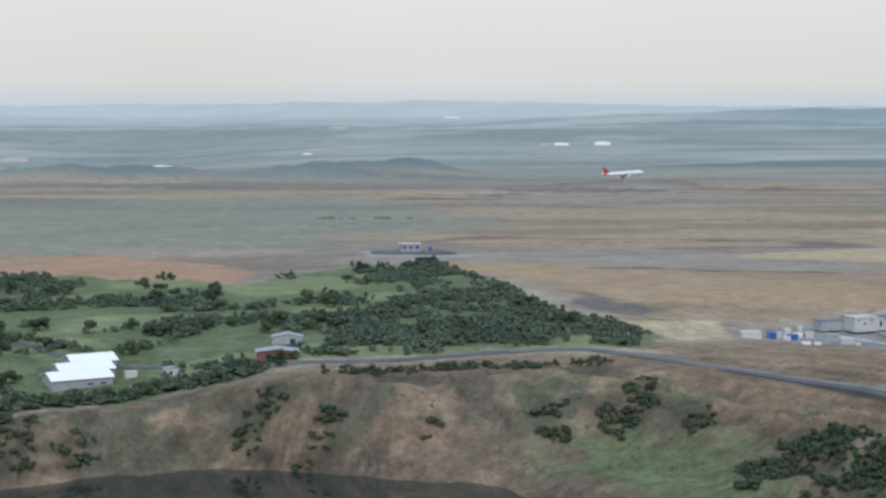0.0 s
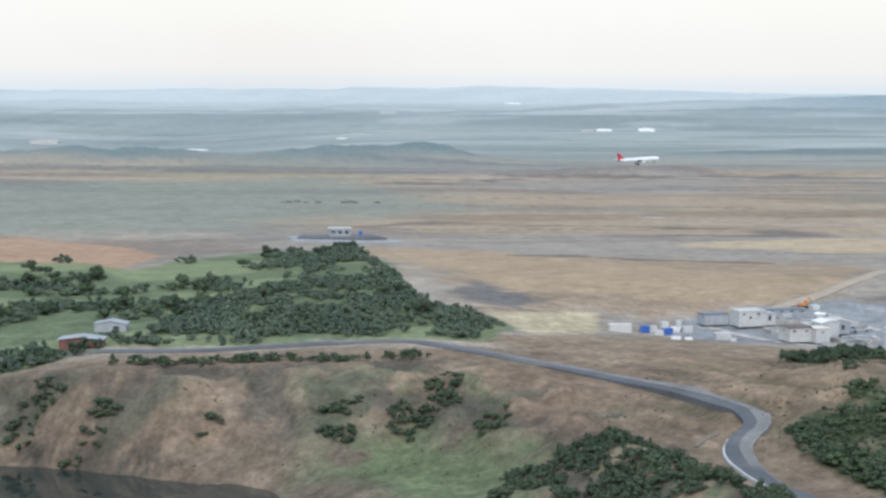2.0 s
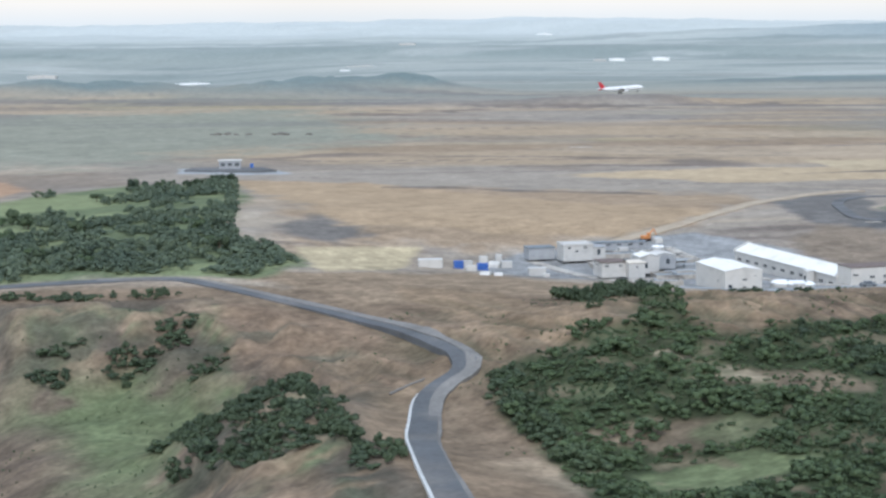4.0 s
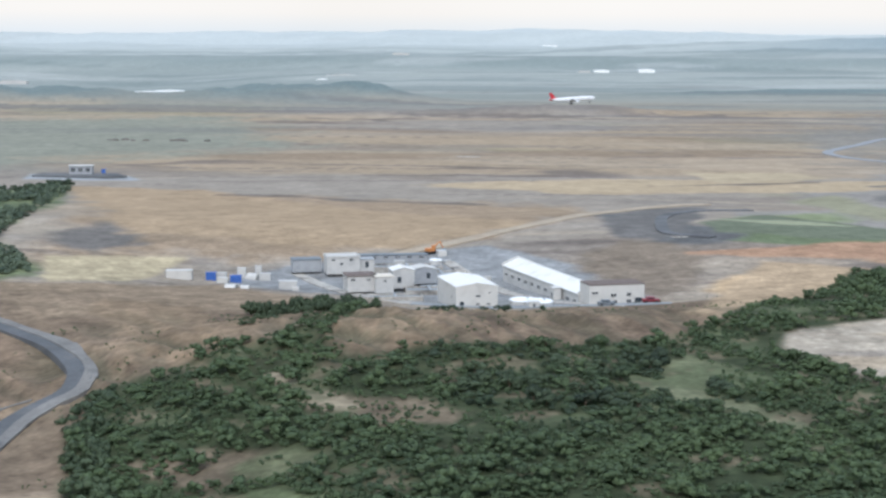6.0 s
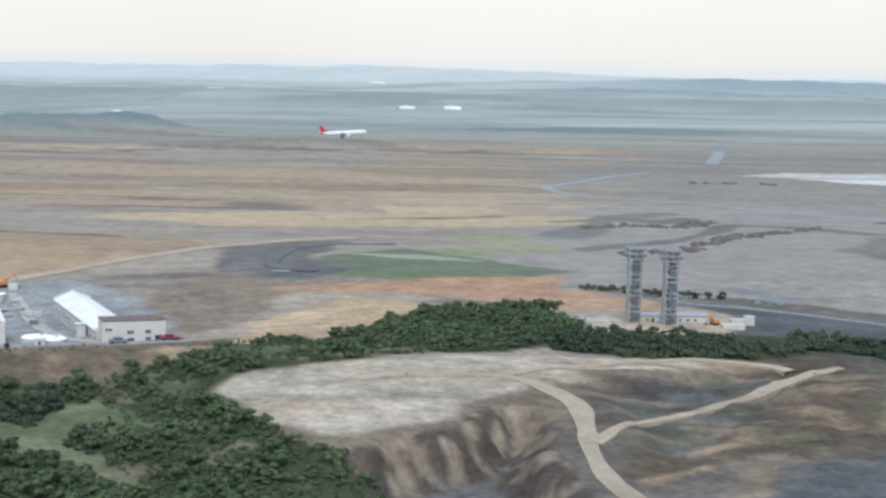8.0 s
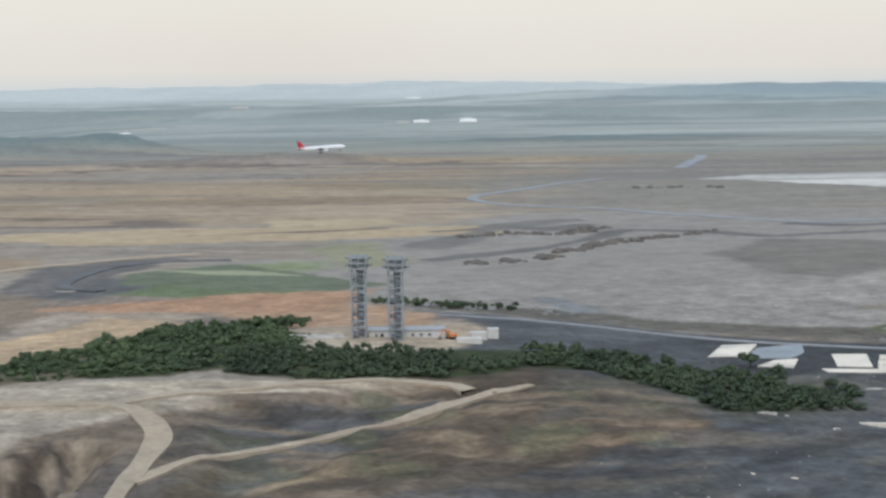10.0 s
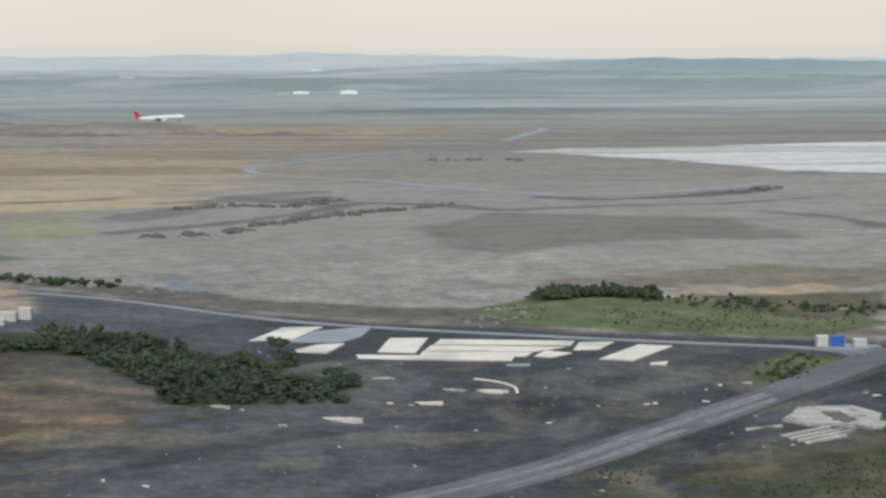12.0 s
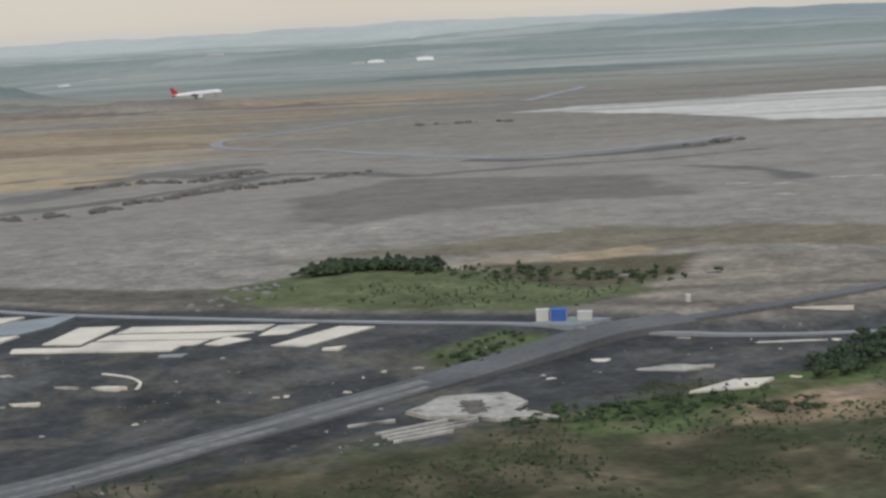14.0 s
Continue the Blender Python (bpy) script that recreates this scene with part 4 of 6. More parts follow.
building("office_block", 690.5, 597, -4, 24, 12, 10.6, "white rendered two-storey office with brown roof edge", "office", "flat", wall=M_WHITE, top=M_ROOFTILE, base=-5.6, over=0.15,
         openings=[("door", "front", -6.5, 0.6, 1.8, 3.6), ("window", "front", -9.6, 7.2, 2.6, 0.8), ("window", "front", -1.5, 5.8, 2.4, 1.2), ("window", "front", -1.2, 3.0, 2.4, 1.2),
                   ("window", "front", 5.2, 5.8, 1.9, 1.4), ("window", "front", 5.2, 3.0, 1.9, 1.4), ("door", "front", 9.4, 0.5, 3.0, 4.6), ("window", "right", 0, 5, 2.0, 1.4)])
building("control_house", 612, 741, -5, 16, 11, 5.6, "white two-storey control house with flat roof", "house", "flat", wall=M_WALL, top=M_WALL, base=-5.4,
         openings=[("window", "front", -5, 3.9, 1.5, 1.1), ("window", "front", 3.6, 3.9, 1.5, 1.1), ("window", "front", -1, 2.0, 1.5, 1.1), ("door", "right", 0, 0, 1.6, 3)], parapet=0.5)
building("annex_house", 624, 741, -5, 7, 8, 3.8, "low white annex beside the control house", "annex", "flat", wall=M_WALL, top=M_GREYWALL, base=-5.4, openings=[("door", "front", 0, 0, 1.6, 3)])
building("grey_shed", 597, 753, -5, 14, 9, 3.4, "grey shed with a blue-grey roof", "shed", "flat", wall=M_GREYWALL, top=M_STEEL, base=-5.6, openings=[("sliding_door", "front", 0, 0, 4, 3.4)])
building("pump_house", 606, 686, -5, 13, 12, 4.6, "white pump house with dark red roof edge", "house", "flat", wall=M_WALL, top=M_ROOFTILE, base=-5.3,
         openings=[("window", "front", -4, 2.6, 1.8, 1.1), ("window", "left", 1, 2.4, 1.6, 1.1), ("window", "front", 3, 2.6, 1.6, 0.9)])
building("pump_house", 615, 679, -5, 8, 9, 4.6, "white pump house with flat concrete roof", "house", "flat", wall=M_WALL, top=M_SLAB, base=-5.3, openings=[("window", "front", 0, 2.4, 1.0, 1.0)])
building("filter_house", 627, 690, -5, 10, 10, 5.6, "grey filter house with a white roof", "house", "gable", 1.4, M_WALL, M_ROOF, base=-5.3, openings=[("door", "front", -2, 0, 1.8, 2.8)])
building("filter_house", 640, 700, -5, 12, 10, 4.2, "grey filter house with a white roof", "house", "gable", 1.2, M_GREYWALL, M_WHITE, base=-5.3, openings=[("door", "front", 2, 0, 1.8, 2.6)])
building("pipe_gallery", 640, 762, -10, 42, 6, 2.2, "long low grey gallery behind the tanks", "gallery", "flat", wall=M_GREYWALL, top=M_STEEL, base=-5.2,
         openings=[("window", "front", u, 0.8, 2.2, 0.8) for u in range(-18, 20, 6)])


def basin(x, y, rot, w, d, h, label):
    """An open concrete tank with thick walls and water in it."""
    z = ground_at(x, y)
    ob = empty("settling_basin", pose(x, y, z, 0, 0, rot), label, "basin", "settling basins")
    for q in ((-w / 2, -d / 2, w / 2, -d / 2 + 0.7), (-w / 2, d / 2 - 0.7, w / 2, d / 2), (-w / 2, -d / 2 + 0.7, -w / 2 + 0.7, d / 2 - 0.7), (w / 2 - 0.7, -d / 2 + 0.7, w / 2, d / 2 - 0.7)):
        part("wall", box(q[0], q[1], -1.5, q[2], q[3], h, 0.06), M_SLABOLD, ob)
    part("water", box(-w / 2 + 0.7, -d / 2 + 0.7, h - 1.2, w / 2 - 0.7, d / 2 - 0.7, h - 0.8), M_SLABGREY, ob)
    part("walkway", box(-0.5, -d / 2, h, 0.5, d / 2, h + 0.15), M_STEELLIGHT, ob)
    return ob


basin(612, 650, -12, 24, 9, 2.2, "open concrete settling basin beside the storage hall")
basin(636, 676, -12, 22, 12, 2.4, "open concrete settling basin among the pump houses")
basin(655, 716, -12, 26, 12, 2.0, "open concrete settling basin behind the storage hall")
basin(645, 740, -12, 34, 12, 1.8, "wide open concrete settling basin before the gallery")
basin(622, 722, -12, 18, 12, 1.8, "open concrete settling basin behind the pump houses")


def covered_tank(x, y, r, h, label):
    ob = empty("covered_tank", pose(x, y, ground_at(x, y)), label, "tank", "covered tanks")
    part("shell", tube((0, 0, -1), (0, 0, h), r, r, 24), M_WALL, ob)
    part("lid", tube((0, 0, h), (0, 0, h + 0.5), r * 1.03, r * 0.9, 24), M_FARROOF, ob, "pale domed lid")
    part("hatch", tube((r * 0.4, 0, h + 0.4), (r * 0.4, 0, h + 0.9), 0.7, 0.7, 10), M_STEELLIGHT, ob)


covered_tank(657, 613, 5.6, 1.8, "low white covered tank beside the storage hall")
covered_tank(661, 605, 6.0, 1.6, "low white covered tank beside the office block")
covered_tank(661, 744, 3.2, 2.0, "small white covered tank in the works yard")
building("gate_hut", 656, 598, -12, 4, 3, 2.2, "tiny white hut at the yard edge", "hut", wall=M_WHITE, openings=[("door", "front", 0, 0, 0.9, 1.7)])
strip("pavement", [(592, 752), (597, 715), (603, 672), (612, 630), (618, 622)], 6, M_SLABOLD, "pale concrete driveway along the works yard", lift=0.25)
strip("pavement", [(668, 745), (667, 690), (668, 640), (672, 606), (690, 580)], 6, M_SLABOLD, "pale concrete driveway beside the long hall", lift=0.25)
strip("pavement", [(612, 626), (640, 604), (672, 590), (708, 577)], 4, M_SLABGREY, "grey concrete path along the terrace edge", lift=0.25)


def container(name, x, y, rot, w, d, h, mat, label, category="container", group="", base=None):
    """A ribbed box with corner posts, a door and a roof sheet."""
    z = ground_at(x, y) if base is None else base
    ob = empty(name, pose(x, y, z, 0, 0, rot), label, category, group)
    bm = box(-w / 2, -d / 2, -0.4, w / 2, d / 2, h)
    for k in range(int(w / 0.8)):
        u = -w / 2 + 0.4 + k * 0.8
        add_box(bm, u, -d / 2 - 0.06, 0.1, u + 0.35, -d / 2 + 0.02, h - 0.15)
    part("body", bm, mat, ob)
    part("roof", box(-w / 2 - 0.08, -d / 2 - 0.08, h, w / 2 + 0.08, d / 2 + 0.08, h + 0.14, 0.03), mat, ob)
    part("door", box(w / 2 - 0.02, -d * 0.3, 0.1, w / 2 + 0.08, d * 0.3, h * 0.85), M_STEELLIGHT, ob)
    for a in (-1, 1):
        for b in (-1, 1):
            part("corner_post", box(a * w / 2 - 0.1, b * d / 2 - 0.1, -0.4, a * w / 2 + 0.1, b * d / 2 + 0.1, h + 0.05), M_STEELLIGHT, ob)
    return ob


# plant in the works yard: pipes, bins and small sheds
rng = random.Random(12)
for k in range(18):
    x, y = rng.uniform(612, 672), rng.uniform(655, 765)
    if abs(x - 637) < 12 and y < 650:
        continue
    w = rng.uniform(2.5, 7)
    container("plant_cabin", x, y, -5 + 90 * rng.randint(0, 1), w, w * rng.uniform(0.4, 0.8), rng.uniform(1.0, 2.4), rng.choice((M_WALL, M_GREYWALL, M_STEELLIGHT, M_WHITE, M_STEEL)), "small plant cabin in the works yard", "cabin", "plant cabins")
for k in range(7):
    x, y = rng.uniform(615, 665), rng.uniform(660, 755)
    z = ground_at(x, y)
    ob = empty("pipe_rack", pose(x, y, z, 0, 0, rng.choice((-5, 85))), "grey pipe rack on short posts in the yard", "pipes", "pipe racks")
    for u in (-0.6, 0, 0.6):
        part("pipe", tube((-8, u, 2.0), (8, u, 2.0), 0.25, 0.25, 8), M_STEELLIGHT, ob)
    for u in (-7, 0, 7):
        part("post", box(u - 0.15, -0.9, -0.5, u + 0.15, 0.9, 1.8), M_STEEL, ob)

# camp of the builders beside the works
container("cabin", 533, 741, -14, 12, 5, 4.0, M_WHITE, "long white site cabin on bare ground", "cabin")
for x, y, w, h, m, n, l in ((548, 741, 5, 3.6, M_BLUE, "tarpaulin_stack", "blue tarpaulin-covered stack in the camp"), (553, 742, 5, 3.4, M_WALL, "cabin", "cream site cabin in the camp"),
                            (552, 733, 5, 2.4, M_WHITE, "cabin", "low white site cabin in the camp"), (559, 736, 5.5, 3.2, M_BLUE, "tarpaulin_stack", "bright blue tarpaulin-covered stack in the camp"),
                            (564, 748, 4, 4.6, M_WHITE, "cabin", "narrow white site cabin in the camp"), (574, 741, 5.5, 3.2, M_WALL, "cabin", "pale site cabin in the camp"),
                            (572, 747, 3, 5.5, M_WALL, "silo_bin", "tall pale bin in the camp"), (579, 713, 8.5, 3.8, M_WALL, "cabin", "pale site cabin near the hedge"),
                            (581, 706, 3.4, 1.6, M_WHITE, "cabin", "tiny white site cabin near the hedge")):
    container(n, x, y, -14, w, w * 0.55, h, m, l, "cabin" if n == "cabin" else "stack", "camp cabins")


def dome_tent(x, y, rot, w, d, h, label):
    ob = empty("dome_tent", pose(x, y, ground_at(x, y), 0, 0, rot), label, "tent", "white tents")
    bm = bmesh.new()
    rows = []
    for k in range(9):
        a = math.pi * k / 8
        rows.append([bm.verts.new((-w / 2 * math.cos(a), u, h * math.sin(a) - 0.2)) for u in (-d / 2, 0, d / 2)])
    for a, b in zip(rows, rows[1:]):
        for k in range(2):
            bm.faces.new((a[k], b[k], b[k + 1], a[k + 1]))
    bm.faces.new([r[0] for r in rows])
    bm.faces.new([r[2] for r in rows][::-1])
    part("cover", bm, M_WHITE, ob)
    part("entrance", box(-w * 0.15, -d / 2 - 0.05, -0.2, w * 0.15, -d / 2 + 0.05, h * 0.6), M_GREYWALL, ob)


dome_tent(553, 716, 60, 6, 5, 1.9, "low white arched tent on bare ground")
dome_tent(559, 714, 70, 5, 4, 1.7, "low white arched tent on bare ground")
dome_tent(569, 744, 40, 5, 6, 3.0, "pale arched tent in the camp")


def excavator(x, y, rot, mat, label, s=1.0):
    ob = empty("excavator", pose(x, y, ground_at(x, y), 0, 0, rot), label, "excavator")
    for k in (-1, 1):
        part("track", box(-2 * s, k * 1.3 * s - 0.35 * s, -0.1, 2 * s, k * 1.3 * s + 0.35 * s, 0.9 * s, 0.25 * s), M_TYRE, ob)
    part("body", box(-1.9 * s, -1.4 * s, 0.9 * s, 1.6 * s, 1.4 * s, 2.3 * s, 0.2 * s), mat, ob)
    cab = part("cab", box(0.2 * s, -1.4 * s, 2.2 * s, 1.6 * s, -0.2 * s, 3.5 * s, 0.15 * s), mat, ob)
    part("window", box(1.5 * s, -1.25 * s, 2.5 * s, 1.64 * s, -0.35 * s, 3.3 * s), M_DARK, cab)
    part("boom", tube((1.2 * s, 0.3 * s, 2.0 * s), (4.6 * s, 0.3 * s, 4.6 * s), 0.35 * s, 0.28 * s, 6), mat, ob)
    part("arm", tube((4.6 * s, 0.3 * s, 4.6 * s), (6.2 * s, 0.3 * s, 1.8 * s), 0.28 * s, 0.2 * s, 6), mat, ob)
    part("bucket", box(5.7 * s, -0.4 * s, 0.7 * s, 6.8 * s, 1.0 * s, 1.8 * s, 0.2 * s), M_STEEL, ob)


excavator(666, 768, 15, M_ORANGE, "orange excavator at the back of the works yard", 1.3)
excavator(903, 521, 200, M_ORANGE, "yellow-orange excavator beside the tower building", 0.9)


def car(x, y, rot, mat, label):
    ob = empty("parked_car", pose(x, y, ground_at(x, y), 0, 0, rot), label, "car")
    bm = box(-3.6, -1.5, 0.5, 3.6, 1.5, 1.7, 0.3)
    part("body", bm, mat, ob)
    cab = part("cabin", box(-2.0, -1.35, 1.6, 1.6, 1.35, 2.6, 0.35), mat, ob)
    part("window", box(-1.7, -1.4, 1.8, 1.3, 1.4, 2.3), M_DARK, cab)
    for a in (-2.2, 2.2):
        for b in (-1.4, 1.4):
            part("wheel", tube((a, b - 0.25, 0.55), (a, b + 0.25, 0.55), 0.6, 0.6, 12), M_TYRE, ob)


car(702, 584, -10, M_CARRED, "dark red car parked before the office block")
car(683, 586, -10, M_STEEL, "dark grey car parked before the office block")

# farm buildings on the green hill
FARM = ((158, 777, 30, 5.0), (164, 793, 27, 6.5), (171, 809, 23, 8.0))
for k, (x, y, w, h) in enumerate(FARM):
    building("farm_hall", x, y, 94, 19, w, h, "bright white metal-roofed farm hall among trees", "hall", "gable", 2.6, M_GREYWALL, M_FARROOF,
             [("sliding_door", "left", 8, 0, 4, 3.4), ("window", "left", -4, 1.5, 3, 1.2), ("window", "left", -10, 1.5, 3, 1.2)], group="farm halls", base=-13.5, over=0.8)
building("brick_shed", 253, 752, -20, 20, 10, 4.2, "red brick shed with grey roof and open front", "shed", "gable", 1.2, M_RUST, M_GREYWALL,
         [("door", "front", -4, 0, 3, 3.2), ("door", "front", 0.5, 0, 3, 3.2)], over=0.9)
building("barn", 275, 800, -20, 16, 9, 4.0, "grey weathered barn behind bushes", "barn", "gable", 1.6, M_GREYWALL, M_GREYWALL, [("door", "front", 3, 0, 3, 3)], over=0.5)
building("farm_hut", 202, 766, -10, 7, 5, 3.0, "small pale hut between trees", "hut", "gable", 0.9, M_WALL, M_STEELLIGHT, [("door", "front", 0, 0, 1.4, 2.2)])
container("cabin", 184, 775, 0, 6, 3, 3.0, M_WHITE, "small white cabin beside the farm halls", "cabin")

# building on a raised pad in the plain
slab("raised_pad", [(498, 1232), (508, 1252), (562, 1236), (566, 1206), (530, 1212)], M_GRAVELROAD, "low grey raised pad with pale rim on the plain", 1.2, "pad")
building("pavilion", 535, 1234, -14, 17, 10, 5.2, "grey pavilion with a thick white flat roof", "pavilion", "flat", wall=M_GREYWALL, top=M_WHITE, base=2.2, over=0.8,
         openings=[("window", "front", u, 1.2, 3, 2.4) for u in (-5.5, 0, 5.5)])
container("cabin", 551, 1228, -14, 3, 2.4, 2.6, M_BLUE, "small dark blue cabin beside the pavilion", "cabin", base=2.2)


# ---- the two lattice towers ----
def lattice_tower(x, y, rot, label):
    ob = empty("lattice_tower", pose(x, y, ground_at(x, y), 0, 0, rot), label, "tower", "twin lattice towers")
    w, top, n = 2.4, 29.0, 14
    for a in (-1, 1):
        for b in (-1, 1):
            part("post", tube((a * w, b * w, -1), (a * w, b * w, top), 0.3, 0.3, 6), M_STEELLIGHT, ob)
    part("shaft", box(-0.7, -1.3, -1, 1.6, 1.3, top, 0.05), M_STEEL, ob, "dark lift shaft")
    for k in range(n):
        z0, z1 = top * k / n, top * (k + 1) / n
        bm = bmesh.new()
        for q in ((-w, -w, w, -w), (w, -w, w, w), (w, w, -w, w), (-w, w, -w, -w)):
            s = 1 if k % 2 else -1
            p0, p1 = ((q[0], q[1]), (q[2], q[3])) if s > 0 else ((q[2], q[3]), (q[0], q[1]))
            add_tube(bm, (*p0, z0), (*p1, z1), 0.13, 0.13, 4)
        part("brace", bm, M_STEELLIGHT, ob)
        part("deck", box(-w - 0.15, -w - 0.15, z1 - 0.2, w + 0.15, w + 0.15, z1 + 0.1), M_STEELLIGHT if k % 3 else M_STEEL, ob)
    # open cage round the top, with a floor and rails
    for z in (top - 4.2, top - 2.2, top - 0.2):
        for q in ((-3.5, -3.5, 3.5, -3.2), (-3.5, 3.2, 3.5, 3.5), (-3.5, -3.2, -3.2, 3.2), (3.2, -3.2, 3.5, 3.2)):
            part("rail", box(q[0], q[1], z - 0.25, q[2], q[3], z + 0.25), M_STEELLIGHT, ob)
    part("head", box(-2.3, -2.3, top - 4.2, 2.3, 2.3, top + 0.3, 0.3), M_STEEL, ob, "dark boxed lift head")
    for k in range(8):
        q = math.tau * k / 8
        part("cage_bar", tube((3.4 * math.cos(q), 3.4 * math.sin(q), top - 4.4), (3.4 * math.cos(q), 3.4 * math.sin(q), top + 0.8), 0.22, 0.22, 5), M_STEELLIGHT, ob)
    part("ladder_column", box(-2.9, -0.6, -1, -2.2, 0.6, top - 1, 0.05), M_STEELLIGHT, ob, "pale ladder column")
    for k, z in enumerate((top - 0.8, top - 3.4)):
        for s in (-1, 1):
            part("arm", box(min(s * 2, s * 4.8), -0.4, z, max(s * 2, s * 4.8), 0.4, z + 0.45), M_STEEL, ob)
    return ob


lattice_tower(871.5, 530, -20, "tall grey steel lattice tower with boxed head")
lattice_tower(882, 520.5, -20, "tall grey steel lattice tower with boxed head")
building("tower_house", 889, 529, -18, 27, 8, 3.2, "low white building at the foot of the towers", "house", "flat", wall=M_WALL, top=M_GREYWALL, base=5.6,
         openings=[("window", "front", u, 1.2, 1.1, 1.1) for u in (-11, 2, 5, 8)] + [("door", "front", -9, 0, 1.2, 2.4)])
container("cabin", 913, 520, -20, 6, 3, 2.6, M_WHITE, "white site cabin on the tower yard", "cabin", "tower yard cabins")
container("cabin", 919, 521, -20, 4, 2.6, 3.6, M_WHITE, "tall white site cabin on the tower yard", "cabin", "tower yard cabins")
container("cabin", 907, 514, -20, 9, 3, 1.6, M_WHITE, "low white site cabin on the tower yard", "cabin", "tower yard cabins")
slab("yard_pad", [(850, 545), (868, 538), (866, 530), (848, 536)], M_SLABOLD, "pale concrete pad beside the towers", 0.5, "pad")

# ---- concrete yard ----
YARD = [((980, 474.1), (997.6, 494.1), (1010.3, 490.9), (994.1, 471.8)), ((985.9, 452), (997.6, 459.9), (1006.5, 458.9), (995.8, 445.4)), ((1011.3, 442.9), (1023.8, 464.2), (1035, 459.6), (1021.2, 436.8)),
        ((1003.4, 440.5), (1045.7, 418.9), (1042.3, 413.8), (1002.1, 434.5)), ((1038, 456.1), (1075.7, 436.6), (1070.7, 430.1), (1032.4, 448.6)), ((1030.8, 447.1), (1067.8, 428.2), (1055.4, 424.9), (1025.8, 440.3)),
        ((1024.4, 438.7), (1054.2, 423.6), (1049.2, 418.4), (1020.7, 432.6)), ((1059.6, 425.2), (1064.8, 418.2), (1055.5, 414), (1051.9, 418.1)), ((1076, 434.2), (1086.5, 430.6), (1075.5, 420.5), (1067.9, 422.9)),
        ((1067.5, 406.3), (1091, 423.2), (1099.5, 416.9), (1075.7, 400.4))]
for c in YARD:
    slab("concrete_slab", c, M_SLAB, "long pale concrete slab on dark gravel", 0.25, "slab", group="yard slabs")
slab("concrete_slab", ((991.5, 468.3), (1006.2, 484.8), (1026.8, 487), (1016.1, 469.4), (1005.5, 461.4)), M_SLABGREY, "blue-grey concrete slab on dark gravel", 0.25, "slab", group="yard slabs")
slab("concrete_slab", ((1079.4, 397), (1085.5, 396.8), (1082.8, 393.6), (1078.6, 395)), M_SLAB, "small pale concrete slab on dark gravel", 0.25, "slab", group="yard slabs")
slab("concrete_slab", ((1038.6, 410), (1045.7, 407.6), (1043.3, 404.3), (1037.7, 407)), M_SLABGREY, "small grey concrete slab on dark gravel", 0.25, "slab", group="yard slabs")


def patch(name, x, y, w, d, rot, mat, label, thick=0.22, seed=0, category="patch", group=""):
    """A ragged plate or spill with an uneven edge, lying on the ground."""
    rng = random.Random(seed * 77 + int(x * 3 + y))
    n = 26
    pts = []
    for k in range(n):
        a = math.tau * k / n
        r = 0.45 + 0.6 * rng.random() + 0.25 * math.sin(2 * a + seed)
        u, v = w / 2 * r * math.cos(a), d / 2 * r * math.sin(a)
        c, s = math.cos(radians(rot)), math.sin(radians(rot))
        pts.append((x + u * c - v * s, y + u * s + v * c))
    return slab(name, pts, mat, label, thick, category, group=group)


for k, (x, y, w, d) in enumerate(((997.6, 404.6, 5.3, 4.1), (1002, 380, 7, 3.2), (973.1, 369.5, 7.7, 4.1), (1012.3, 388.2, 5.6, 2.1), (1022, 384.6, 9.5, 3.1), (991.3, 382.4, 2.3, 1.1), (996.5, 380.2, 1.5, 1.1), (1024.1, 354.5, 1.4, 2.1),
                                  (1025.7, 324.4, 2.1, 3), (945.3, 382.3, 4.3, 3.1), (911.3, 317.6, 1.6, 1.1), (1061.4, 364, 1.8, 2.1), (1037.8, 376.5, 1.5, 2.1), (955.7, 363.9, 1.6, 2), (1075.7, 361, 1.8, 3.1), (974.8, 300.8, 1.7, 2.1),
                                  (904, 324.4, 0.9, 2), (1143.2, 362.1, 6.4, 4.1), (1155.8, 344.6, 19.4, 8.2), (1123.7, 349.3, 2.2, 2.1), (1195, 358, 14.5, 3.1), (1172.3, 373.1, 3.1, 1.1), (1175.9, 322.8, 2.6, 3.1), (1206.5, 353.2, 3.2, 3.1),
                                  (1097.9, 374.1, 3.4, 2.1), (1089.1, 374.6, 1.4, 2.1), (1059, 364.1, 1.7, 1.1), (1036.8, 415.6, 1.5, 2), (1221.1, 383, 14.5, 2.1))):
    patch("lime_spill", x, y, w * 1.15, d * 0.75, -23, M_SLABOLD if k % 3 == 0 else M_SLAB, "ragged white spill on dark gravel", seed=k, category="spill", group="white spills")
strip("kerb", [(1022, 396), (1028, 391), (1030, 386), (1028, 381)], 0.8, M_SLAB, "curved white strip on dark gravel", lift=0.2, kind="", category="kerb")
# broken slab with a dark pit, and bars beside it
slab("broken_slab", ((1082, 335), (1088, 339), (1094, 345), (1102, 343), (1109, 341), (1110, 330), (1106, 326), (1111, 312), (1104, 317), (1098, 318), (1093, 324), (1085, 328)), M_SLABOLD, "broken pale concrete slab on gravel", 0.4, "slab")
patch("earth_mound", 1097, 331, 9, 13, -25, M_SPOIL, "dark earth heap on the broken slab", 0.9, 4, "heap")
for x0, y0, x1, y1 in ((1066.6, 328.4, 1077.6, 328.5), (1070.5, 315.6, 1094.4, 320.5), (1071.0, 312.8, 1092, 317.4), (1071.6, 310.4, 1086, 313.2), (1070, 318.4, 1088, 322.6)):
    slab("concrete_beam", ((x0, y0), (x1, y1), (x1 + 0.5, y1 + 1.5), (x0 + 0.4, y0 + 1.5)), M_SLABOLD, "pale concrete beam lying on gravel", 0.4, "beam", group="concrete beams")
